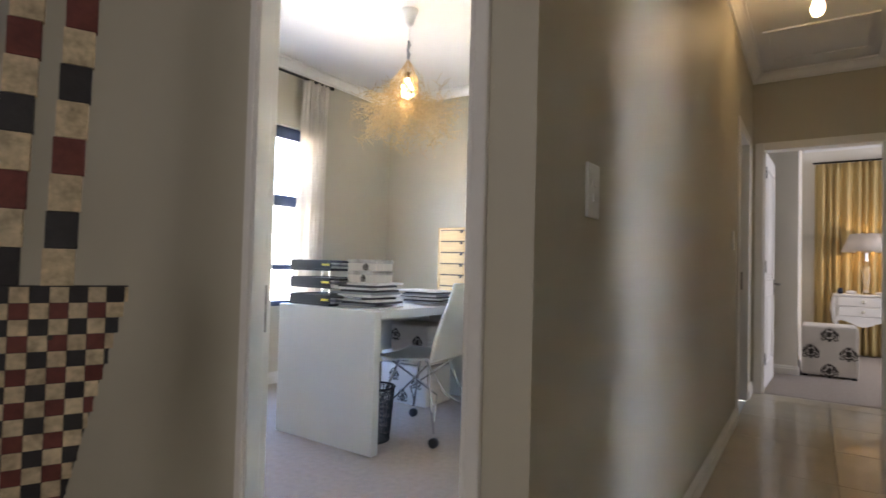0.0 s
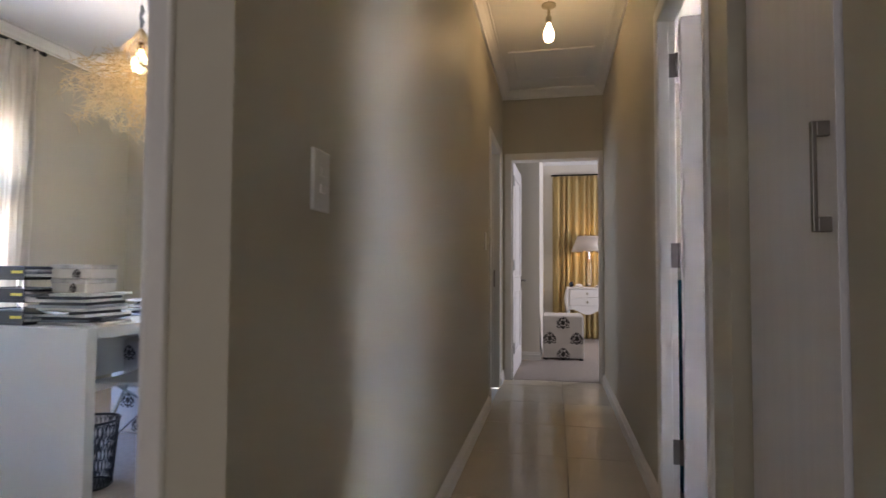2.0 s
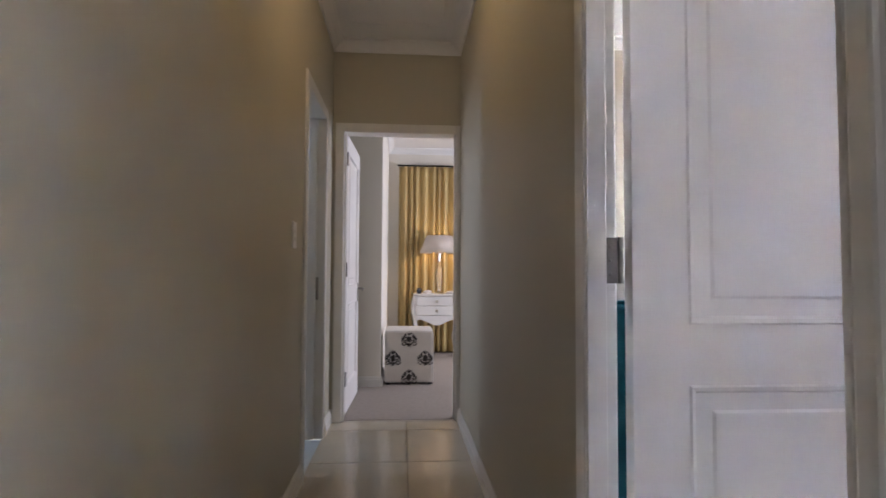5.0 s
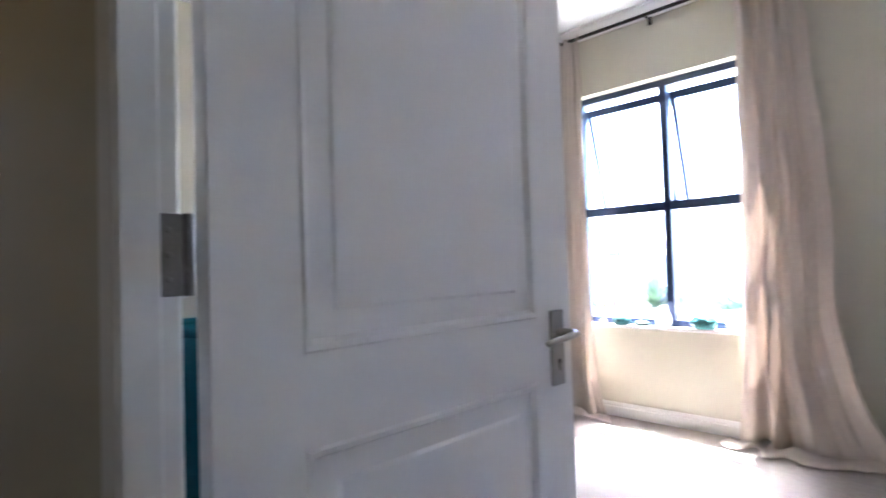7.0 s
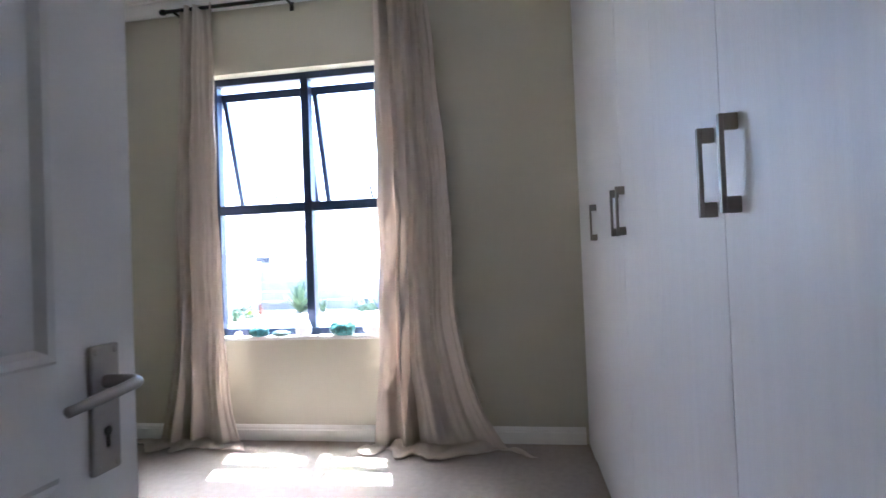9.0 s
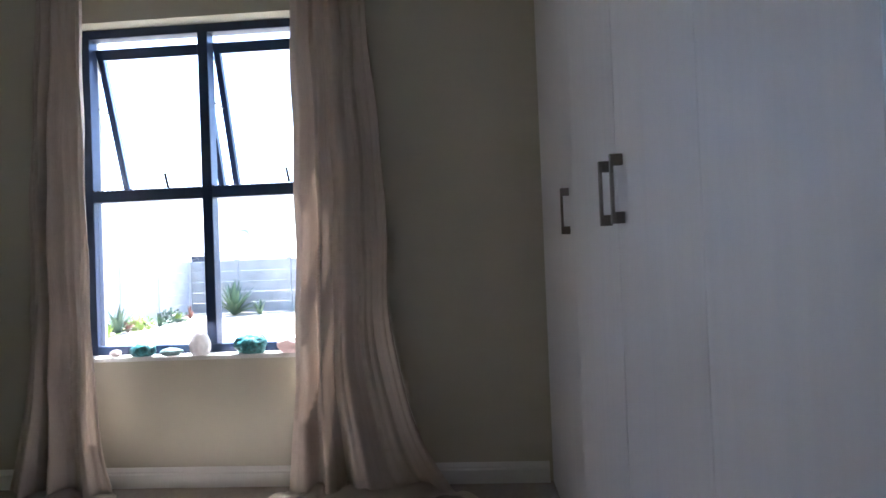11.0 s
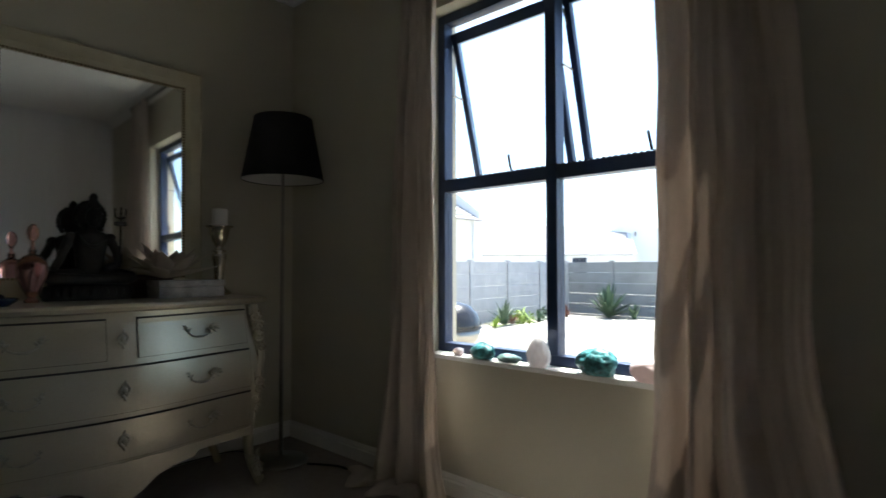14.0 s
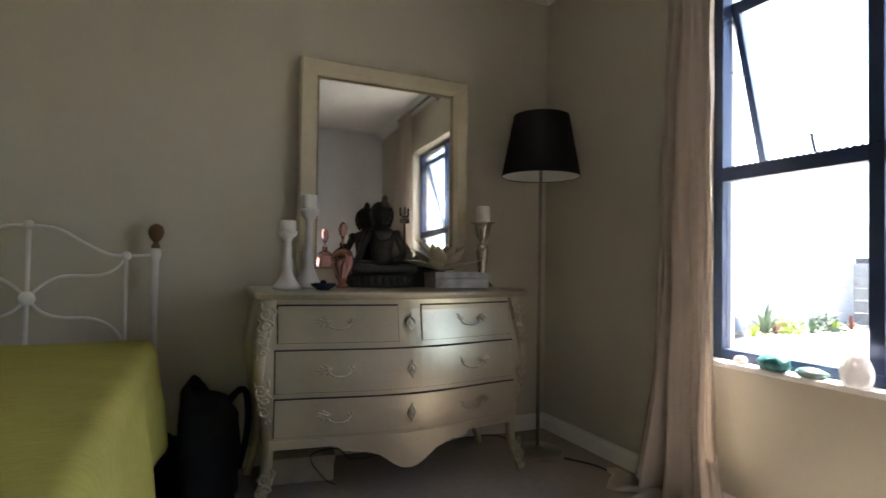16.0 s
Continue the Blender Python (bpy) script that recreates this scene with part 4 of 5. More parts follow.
tube(bm, [(tx, sy - 0.02, TOPZ + 0.06), (tx + 0.003, sy - 0.02, TOPZ + 0.40)], 0.0042, 8)
box(bm, tx - 0.022, tx + 0.026, sy - 0.028, sy - 0.012, TOPZ + 0.318, TOPZ + 0.338, 0.006)
for s in (-1, 1):
    tube(bm, spline([(tx, sy - 0.02, TOPZ + 0.352), (tx + s * 0.02, sy - 0.02, TOPZ + 0.358), (tx + s * 0.022, sy - 0.02, TOPZ + 0.395)], 4), 0.0042, 7)
bm.normal_update()
for v in bm.verts:
    v.co += v.normal * (0.003 * noise.noise(v.co * 60) + 0.002 * noise.noise(v.co * 130))
tagged(part("statue", bm, BRONZE, smooth=True), "dark bronze seated figure holding a trident", "statue")

t = thing("trinket_box", "grey marbled rectangular trinket box", "box", (3.375, 5.505, TOPZ))
part("base", boxes((-0.146, 0.146, -0.075, 0.075, 0, 0.048), bevel=0.003), MARBLE, t)
part("lid", boxes((-0.149, 0.149, -0.078, 0.078, 0.0495, 0.078), bevel=0.004), MARBLE, t)
t = thing("artificial_flower", "pale dried lotus flower with pointed petals", "flower", (3.285, 5.50, TOPZ + 0.0785))
rnd = random.Random(11)
for ring, count, lng, lift in ((0, 9, 0.19, 0.22), (1, 8, 0.17, 0.55), (2, 6, 0.14, 1.0)):
    for i in range(count):
        an = 2 * math.pi * (i + 0.4 * ring) / count + rnd.uniform(-0.15, 0.15)
        ln = lng * rnd.uniform(0.85, 1.15)

        def petal(u, v, an=an, ln=ln, lift=lift):
            w = 0.042 * math.sin(math.pi * min(0.999, u ** 0.8)) * (v - 0.5) * 2
            r = 0.01 + ln * u * math.cos(lift * (1 - 0.4 * u))
            z = 0.01 + ln * u * math.sin(lift) * (1 + 0.2 * u) + 0.25 * abs(w) ** 1.2 * 2
            return (r * math.cos(an) - w * math.sin(an), r * math.sin(an) + w * math.cos(an), z)
        ob = part("petal", sheet(bmesh.new(), petal, 6, 4), PETAL, t, smooth=True)
        ob.modifiers.new("thickness", "SOLIDIFY").thickness = 0.0015

t = thing("wooden_box", "dark brown wooden box behind the bronze figure", "box", (3.235, 5.62, TOPZ))
part("base", boxes((-0.11, 0.11, -0.05, 0.05, 0, 0.085), bevel=0.003), DARK_WOOD, t)
part("lid", boxes((-0.113, 0.113, -0.053, 0.053, 0.0855, 0.103), bevel=0.003), DARK_WOOD, t)

# ---- stored under the dresser and beside the bed ----
t = thing("flat_box", "worn pale cardboard box pushed under the dresser", "box", (2.63, 5.60, 0), -7)
part("base", boxes((-0.15, 0.15, -0.10, 0.12, 0.002, 0.085), bevel=0.003), CARDBOARD, t)
part("lid", boxes((-0.155, 0.155, -0.105, 0.125, 0.0855, 0.115), bevel=0.003), CARDBOARD, t)
tagged(part("power_cord", tube(bmesh.new(), spline([(2.76, 5.42, 0.006), (2.72, 5.46, 0.02), (2.66, 5.48, 0.12), (2.78, 5.50, 0.135), (2.86, 5.56, 0.06), (3.0, 5.68, 0.008), (3.2, 5.76, 0.01)], 6), 0.003, 6), BLACK_PLASTIC, smooth=True), "black cable looping over the flat box", "cable")
t = thing("fabric_case", "low black fabric case on the carpet beside the bed", "case", (2.06, 5.665, 0))
part("body", boxes((-0.085, 0.085, -0.10, 0.10, 0.0, 0.20), bevel=0.03), BLACK_FABRIC, t, smooth=True)
part("handle", tube(bmesh.new(), spline([(-0.04, -0.02, 0.195), (-0.03, -0.03, 0.235), (0.03, -0.03, 0.235), (0.04, -0.02, 0.195)], 5), 0.008, 8), BLACK_FABRIC, t, smooth=True)

# ---- floor lamp ----
t = thing("floor_lamp", "slim steel floor lamp with a black drum shade", "floor lamp", (3.84, 5.45, 0))
part("base", lathe(bmesh.new(), [(0.135, 0), (0.138, 0.006), (0.13, 0.014), (0.05, 0.022), (0.014, 0.03), (0.01, 0.034)]), STEEL, t, smooth=True)
part("pole", lathe(bmesh.new(), [(0.010, 0.03), (0.010, 1.06), (0.0085, 1.065), (0.0085, 1.55)], n=14), STEEL, t, smooth=True)
bm = bmesh.new()
for r0, r1 in (((0.208, 1.455), (0.147, 1.775)),):
    rings = [[bm.verts.new((r * math.cos(2 * math.pi * i / 48), r * math.sin(2 * math.pi * i / 48), z)) for i in range(48)] for r, z in (r0, r1)]
    for i in range(48):
        bm.faces.new((rings[0][i], rings[0][(i + 1) % 48], rings[1][(i + 1) % 48], rings[1][i]))
sh = part("shade", bm, BLACK_FABRIC, t, "black fabric shade", smooth=True)
bm = bmesh.new()
rings = [[bm.verts.new((r * math.cos(2 * math.pi * i / 48), r * math.sin(2 * math.pi * i / 48), z)) for i in range(48)] for r, z in ((0.2045, 1.4555), (0.1435, 1.7745))]
for i in range(48):
    bm.faces.new((rings[0][i], rings[1][i], rings[1][(i + 1) % 48], rings[0][(i + 1) % 48]))
part("lining", bm, LAMP_LINING, sh, "white inner lining", smooth=True)
bm = bmesh.new()
for r, z in ((0.207, 1.455), (0.146, 1.775)):
    tube(bm, [(r * math.cos(2 * math.pi * i / 40), r * math.sin(2 * math.pi * i / 40), z) for i in range(41)], 0.003, 6)
for i in range(3):
    a = 2 * math.pi * i / 3
    tube(bm, [(0, 0, 1.55), (0.15 * math.cos(a), 0.15 * math.sin(a), 1.75)], 0.0025, 6)
part("shade_ring", bm, ROD, sh)
part("bulb_socket", lathe(bmesh.new(), [(0.018, 1.50), (0.02, 1.56), (0.026, 1.60), (0.03, 1.64), (0.02, 1.68), (0, 1.69)], n=16), WHITE_MELAMINE, t, smooth=True)
tagged(part("power_cord", tube(bmesh.new(), spline([(3.75, 5.50, 0.008), (3.70, 5.62, 0.05), (3.55, 5.74, 0.02), (3.2, 5.76, 0.01)], 6), 0.0035, 6), BLACK_PLASTIC, smooth=True), "black lamp cable trailing to the skirting", "cable")
tagged(part("power_cord", tube(bmesh.new(), spline([(3.90, 5.30, 0.008), (3.97, 5.16, 0.012), (4.0, 5.05, 0.008), (4.06, 4.95, 0.01)], 6), 0.006, 6), BLACK_PLASTIC, smooth=True), "dark cable lying on the carpet by the curtain", "cable")

# ---- bed ----
bed = thing("bed", "single bed with a white iron headboard", "bed", (1.56, 5.72, 0))
for sx in (-1, 1):
    part("post", lathe(bmesh.new(), [(0.0145, 0), (0.0145, 0.98), (0.021, 0.985), (0.021, 1.02), (0.014, 1.03)], (sx * 0.455, 0, 0), 14), IRON_WHITE, bed, smooth=True)
    part("finial", lathe(bmesh.new(), [(0.014, 1.03), (0.02, 1.035), (0.012, 1.05), (0.012, 1.06), (0.02, 1.066), (0.03, 1.085), (0.033, 1.103), (0.026, 1.125), (0.008, 1.137)], (sx * 0.455, 0, 0), 16), BRASS_DARK, bed, "aged brass ball finial", smooth=True)
    part("upright", tube(bmesh.new(), [(sx * 0.345, 0, 0.35), (sx * 0.345, 0, 0.99)], 0.008, 8), IRON_WHITE, bed, smooth=True)
    part("knuckle", ball(bmesh.new(), (sx * 0.345, 0, 0.995), 0.02), IRON_WHITE, bed, smooth=True)
    for pts in ([(0, 1.112), (0.10, 1.10), (0.20, 1.04), (0.28, 1.0), (0.345, 0.995), (0.455, 1.0)], [(0.0, 0.815), (0.05, 0.87), (0.12, 0.905), (0.24, 0.91), (0.30, 0.935), (0.345, 0.99)], [(0.0, 0.815), (0.05, 0.76), (0.12, 0.735), (0.22, 0.73), (0.30, 0.69), (0.345, 0.62)]):
        part("scroll", tube(bmesh.new(), spline([(sx * x, 0, z) for x, z in pts], 6), 0.0065, 8), IRON_WHITE, bed, smooth=True)
part("upright", tube(bmesh.new(), [(0.0, 0, 0.35), (0.0, 0, 1.11)], 0.008, 8), IRON_WHITE, bed, smooth=True)
for z, r in ((1.113, 0.02), (0.815, 0.03)):
    part("knuckle", ball(bmesh.new(), (0, 0, z), r), IRON_WHITE, bed, smooth=True)
part("side_rail", boxes((-0.455, -0.43, -1.90, 0, 0.24, 0.30), (0.43, 0.455, -1.90, 0, 0.24, 0.30), bevel=0.004), IRON_WHITE, bed)
part("mattress", boxes((-0.44, 0.44, -1.88, -0.03, 0.30, 0.60), bevel=0.04), WHITE_MELAMINE, bed)
for sx in (-1, 1):
    part("foot_leg", boxes((sx * 0.44 - 0.02, sx * 0.44 + 0.02, -1.88, -1.84, 0, 0.30)), IRON_WHITE, bed)


def spread(u, v):
    y = 5.685 - 1.95 * v
    s = -0.86 + 1.72 * u                   # along the cloth, across the bed
    half = 0.475
    a = abs(s)
    if a < half - 0.06:
        x, z = a, 0.635
    elif a < half + 0.034:
        k = (a - half + 0.06) / 0.094 * math.pi / 2
        x, z = half - 0.06 + 0.06 * math.sin(k), 0.575 + 0.06 * math.cos(k)
    else:
        d = a - half - 0.034
        x = half + 0.10 * d + 0.022 * math.sin(9 * y + 2) * min(1, d / 0.2) * (1 if s > 0 else 0.1)
        z = 0.575 - d
    if s < 0:
        x = -min(x, 0.52)
    z += 0.004 * math.sin(22 * y) * math.sin(13 * s)
    return (1.56 + x, y, z)


cloth = part("bedspread", sheet(bmesh.new(), spread, 90, 110), BEDSPREAD, smooth=True)
cloth.modifiers.new("thickness", "SOLIDIFY").thickness = 0.008
tagged(cloth, "chartreuse quilted bedspread hanging over the bed side", "bedspread")


def hamper_side(u, v):
    a = 2 * math.pi * u
    k = (abs(math.cos(a)) ** 6 + abs(math.sin(a)) ** 6) ** (-1 / 6)
    s = 1.0 + 0.02 * math.sin(3 * a + 5 * v) + 0.04 * v
    return (1.165 + 0.135 * k * s * math.cos(a), 3.58 + 0.12 * k * s * math.sin(a), 0.01 + 0.94 * v)


hamper = thing("laundry_hamper", "tall teal fabric hamper standing behind the open door", "hamper", (0, 0, 0))
side = part("side", sheet(bmesh.new(), hamper_side, 48, 14), TEAL_WOOL, hamper, smooth=True)
side.modifiers.new("thickness", "SOLIDIFY").thickness = 0.006
part("rim", tube(bmesh.new(), [hamper_side(i / 48, 1.0) for i in range(49)], 0.008, 6), TEAL_WOOL, hamper, smooth=True)
part("bottom", boxes((1.04, 1.29, 3.47, 3.69, 0.0, 0.012)), TEAL_WOOL, hamper)


def soft_bag(u, v):
    a = 2 * math.pi * u
    top = 0.425 - 0.03 * math.cos(a) - 0.03 * math.sin(2 * a)
    k = 1.0 + 0.05 * math.sin(3 * a + 4 * v) + 0.05 * math.sin(5 * a - 7 * v)
    k *= 1.0 if v < 0.88 else 1.0 - 3.0 * (v - 0.88)
    cx, cy = math.cos(a), math.sin(a)
    q = (abs(cx) ** 4 + abs(cy) ** 4) ** -0.25          # a boxy outline
    return (2.245 + 0.112 * k * q * cx, 5.50 + 0.095 * k * q * cy, max(0.004, top * v - 0.03 * v * cx))


bag = thing("black_bag", "black fabric bag slumped beside the dresser", "bag", (0, 0, 0))
part("body", sheet(bmesh.new(), soft_bag, 48, 30), BLACK_FABRIC, bag, smooth=True)
part("top_flap", ball(bmesh.new(), (2.24, 5.50, 0.41), (0.09, 0.075, 0.028), turn=Matrix.Rotation(0.16, 4, "Y")), BLACK_FABRIC, bag, smooth=True)
part("strap", tube(bmesh.new(), spline([(2.32, 5.47, 0.40), (2.355, 5.45, 0.445), (2.385, 5.45, 0.42), (2.39, 5.45, 0.28), (2.36, 5.46, 0.12)], 6), 0.014, 8), BLACK_FABRIC, bag, "webbing strap", smooth=True)


# ---- corridor fittings ----
t = thing("ceiling_light", "bare warm bulb in a brass ceiling holder", "ceiling light", (0.44, 4.37, TOP))
part("rose", lathe(bmesh.new(), [(0.045, 0), (0.045, -0.010), (0.022, -0.018), (0.009, -0.026), (0.009, -0.072), (0.017, -0.078), (0.018, -0.112), (0.015, -0.118)], n=20), FRAME_PAINT, t, "pale brass bulb holder", smooth=True)
part("bulb", lathe(bmesh.new(), [(0.013, -0.118), (0.015, -0.130), (0.027, -0.158), (0.034, -0.185), (0.033, -0.207), (0.024, -0.230), (0.006, -0.240)], n=20), GLOW, t, "glowing warm bulb", smooth=True).visible_shadow = False
bm = bmesh.new()
for x0, x1, y0, y1 in ((0.13, 0.77, 5.05, 5.085), (0.13, 0.77, 5.665, 5.70), (0.13, 0.165, 5.085, 5.665), (0.735, 0.77, 5.085, 5.665)):
    box(bm, x0, x1, y0, y1, TOP - 0.014, TOP - 0.0002, 0.003)
h = thing("ceiling_hatch", "white framed loft hatch in the corridor ceiling", "hatch", kind="structure")
part("frame", bm, CEILING, h)
part("panel", boxes((0.168, 0.732, 5.088, 5.662, TOP - 0.006, TOP - 0.0002)), CEILING, h)


def switch(label, y, z, w, hgt):
    t = thing("light_switch", label, "light switch", (0.0, y, z))
    part("plate", boxes((0.0005, 0.009, -w / 2, w / 2, -hgt / 2, hgt / 2), bevel=0.003), SWITCH, t)
    for k in (-1, 1):
        r = part("rocker", boxes((0.0085, 0.0125, -0.011, 0.011, k * 0.017 - 0.009, k * 0.017 + 0.009), bevel=0.002), SWITCH, t)
    for zz in (-0.038, 0.0365):
        part("groove_line", boxes((0.0088, 0.0095, -w / 2 + 0.008, w / 2 - 0.008, zz, zz + 0.0015)), TRIM, t)
    return t


switch("white double light switch on the corridor wall", 2.0, 1.178, 0.078, 0.125)
switch("white light switch beside the bathroom door", 4.68, 1.20, 0.075, 0.12)

# ---- bathroom, seen through its doorway ----
structure("wall_bathroom_tiles", boxes((-1.65, -0.11, 5.985, 5.999, 0, TOP)), BATH_TILE, "white tiled bathroom wall", "wall")
t = thing("shower_screen", "clear glass shower screen with chrome frame", "shower", (-0.75, 5.72, 0))
p = part("pane", boxes((-0.55, 0.5, -0.004, 0.004, 0.03, 1.95)), SHOWER_GLASS, t)
part("rail", boxes((-0.55, 0.5, -0.012, 0.012, 1.95, 1.975), (0.5, 0.52, -0.012, 0.012, 0, 1.975), (-0.55, 0.5, -0.012, 0.012, 0, 0.03)), CHROME, t)
part("handle", tube(bmesh.new(), [(0.30, -0.03, 0.95), (0.30, -0.03, 1.15)], 0.008, 8), CHROME, t)


# ---- printed cubes ----
def crest(parent, x, y, z, size, normal_axis="y", s=-1):
    bm = bmesh.new()
    rnd = random.Random(int((x + z) * 1000))
    shapes = [(0, 0.02, 0.15, 0.2), (0, 0.34, 0.10, 0.07), (0, 0.45, 0.04, 0.06), (-0.11, 0.41, 0.035, 0.06), (0.11, 0.41, 0.035, 0.06), (0, -0.27, 0.26, 0.05), (0, -0.37, 0.10, 0.05)]
    for q in (-1, 1):
        shapes += [(q * (0.20 + 0.075 * k), 0.24 - 0.075 * k, 0.036, 0.17 - 0.012 * k) for k in range(4)]
        shapes += [(q * 0.24, -0.06, 0.10, 0.035), (q * 0.30, -0.14, 0.13, 0.03), (q * 0.20, -0.20, 0.07, 0.03), (q * 0.30, -0.33, 0.09, 0.035), (q * 0.42, -0.26, 0.04, 0.06)]
    for dx, dz, rx, rz in shapes:
        n = 10
        vs = []
        for i in range(n):
            a = 2 * math.pi * i / n
            k = 1 + rnd.uniform(-0.22, 0.22)
            px, pz = x + size * (dx + rx * k * math.cos(a)), z + size * (dz + rz * k * math.sin(a))
            vs.append(bm.verts.new((px, y, pz)))
        f = bm.faces.new(vs)
        r = bmesh.ops.extrude_face_region(bm, geom=[f])
        for v in r["geom"]:
            if isinstance(v, bmesh.types.BMVert):
                v.co.y += s * 0.0012
        y += s * 0.00015
    return part("printed_crest", bm, INK, parent, "faded black crest print")


def cube_stool(label, at, w, d, hgt, category="ottoman"):
    t = thing("ottoman", label, category, at)
    bm = boxes((-w / 2, w / 2, 0, d, 0.015, hgt), bevel=0.022)
    part("body", bm, CANVAS, t)
    bm = bmesh.new()
    for z in (0.03, hgt - 0.02):
        tube(bm, [(-w / 2 + 0.02, -0.001, z), (w / 2 - 0.02, -0.001, z)], 0.004, 6)
    for x in (-w / 2 + 0.003, w / 2 - 0.003):
        tube(bm, [(x, -0.001, 0.03), (x, -0.001, hgt - 0.02)], 0.004, 6)
    part("piping", bm, CANVAS, t)
    for x, z in ((0, hgt * 0.83), (-w * 0.33, hgt * 0.48), (w * 0.33, hgt * 0.48), (0, hgt * 0.13)):
        crest(t, x, -0.0022, z, w * 0.34)
    for sx in (-1, 1):
        for sy in (0.01, d - 0.05):
            part("foot", boxes((sx * (w / 2 - 0.03) - 0.02, sx * (w / 2 - 0.03) + 0.02, sy, sy + 0.04, 0, 0.016)), BLACK_PLASTIC, t)
    return t


cube_stool("cream cube ottoman printed with black crests", (0.562, 7.235, 0), 0.45, 0.45, 0.495)

# ---- main bedroom ----
def pleats(u, v):
    x = 0.44 + 2.2 * u + 0.02 * math.sin(40 * u)
    amp = 0.028 * (0.8 + 0.5 * v)
    return (x, 9.19 + amp * math.sin(2 * math.pi * 24 * u + 0.6 * math.sin(2 * v)) + 0.008 * math.sin(150 * u), 2.40 - 2.385 * v)


c = part("curtain", sheet(bmesh.new(), pleats, 260, 24), GOLD_SILK, smooth=True)
c.modifiers.new("thickness", "SOLIDIFY").thickness = 0.003
tagged(c, "gold satin pleated curtain reaching the carpet", "curtain")
t = thing("curtain_rod", "dark curtain rail over the gold curtain", "curtain rod", (0.42, 9.19, 2.415))
part("pole", tube(bmesh.new(), [(0, 0, 0), (2.3, 0, 0)], 0.012, 10), ROD, t, smooth=True)
for x in (0.06, 1.15, 2.2):
    part("bracket", boxes((x, x + 0.02, 0, 0.11, -0.01, 0.01)), ROD, t)

ns = thing("nightstand", "white curved-leg nightstand with two drawers", "nightstand", (0.915, 8.80, 0))
part("top", boxes((-0.285, 0.285, -0.015, 0.40, 0.745, 0.768), bevel=0.008), NIGHT_WHITE, ns)
part("body", boxes((-0.26, 0.26, 0.01, 0.38, 0.50, 0.745), bevel=0.01), NIGHT_WHITE, ns)
for z0, z1 in ((0.628, 0.735), (0.51, 0.618)):
    d = part("drawer", boxes((-0.235, 0.235, -0.006, 0.012, z0, z1), bevel=0.005), NIGHT_WHITE, ns)
    part("knob", lathe(bmesh.new(), [(0.006, 0), (0.008, 0.012), (0.018, 0.016), (0.016, 0.024), (0, 0.026)], (0, -0.006, (z0 + z1) / 2), 14, Matrix.Rotation(math.pi / 2, 4, "X")), ANTIQUE, d, smooth=True)
bm = bmesh.new()
pts = [(-0.26, 0.505), (-0.26, 0.44), (-0.2, 0.46), (-0.12, 0.43), (-0.05, 0.395), (0, 0.385), (0.05, 0.395), (0.12, 0.43), (0.2, 0.46), (0.26, 0.44), (0.26, 0.505)]
prism(bm, [(x, z) for x, z in pts], "y", 0.0, 0.02)
part("apron", bm, NIGHT_WHITE, ns)
for sx in (-1, 1):
    for fy in (0.03, 0.36):
        part("leg", tube(bmesh.new(), spline([(sx * 0.25, fy, 0.74), (sx * 0.285, fy, 0.60), (sx * 0.26, fy, 0.42), (sx * 0.235, fy, 0.2), (sx * 0.25, fy, 0.06), (sx * 0.265, fy, 0.0)], 4), [0.03 - 0.0008 * i for i in range(21)], 10), NIGHT_WHITE, ns, smooth=True)
t = thing("table_lamp", "crystal column table lamp with a taupe shade, lit", "table lamp", (0.95, 8.95, 0.7685))
part("base", boxes((-0.055, 0.055, -0.055, 0.055, 0, 0.018), bevel=0.004), CRYSTAL, t)
part("column", lathe(bmesh.new(), [(0.03, 0.018), (0.022, 0.05), (0.026, 0.11), (0.036, 0.26), (0.04, 0.31), (0.022, 0.36), (0.016, 0.40)], n=8), CRYSTAL, t)
part("stem", lathe(bmesh.new(), [(0.012, 0.40), (0.012, 0.56)], n=10), CHROME, t)
bm = bmesh.new()
rg = [[bm.verts.new((r * math.cos(2 * math.pi * i / 40), r * math.sin(2 * math.pi * i / 40), z)) for i in range(40)] for r, z in ((0.245, 0.505), (0.16, 0.72))]
for i in range(40):
    bm.faces.new((rg[0][i], rg[0][(i + 1) % 40], rg[1][(i + 1) % 40], rg[1][i]))
sh = part("shade", bm, SHADE, t, "taupe fabric empire shade", smooth=True)
sh.modifiers.new("thickness", "SOLIDIFY").thickness = 0.002
part("bulb", ball(bmesh.new(), (0, 0, 0.60), 0.026), GLOW, t, "glowing bulb", smooth=True).visible_shadow = False
stone("ornament", "small white shell ornament on the nightstand", QUARTZ, (0.80, 8.86, 0.7685), (0.045, 0.03, 0.025), 21)
stone("ornament", "dark glass trinket on the nightstand", BLUE_GLAZE, (0.70, 8.90, 0.7685), (0.03, 0.03, 0.04), 22)
stone("ornament", "pale pebble ornament on the nightstand", QUARTZ, (1.08, 8.86, 0.7685), (0.05, 0.03, 0.02), 23)

# ---- office ----
desk = thing("desk", "white panel desk with solid ends", "desk", (-1.815, 2.905, 0))
part("end_panel", boxes((-0.375, 0.375, 0.0, 0.05, 0, 0.745), bevel=0.002), DESK_WHITE, desk)
part("end_panel", boxes((-0.375, 0.375, 1.40, 1.45, 0, 0.745), bevel=0.002), DESK_WHITE, desk)
part("top", boxes((-0.375, 0.375, 0.0505, 1.3995, 0.695, 0.745), bevel=0.002), DESK_WHITE, desk)
part("back_panel", boxes((-0.30, -0.28, 0.0505, 1.3995, 0.38, 0.6945)), DESK_WHITE, desk)
DT = 0.7452
rnd = random.Random(4)


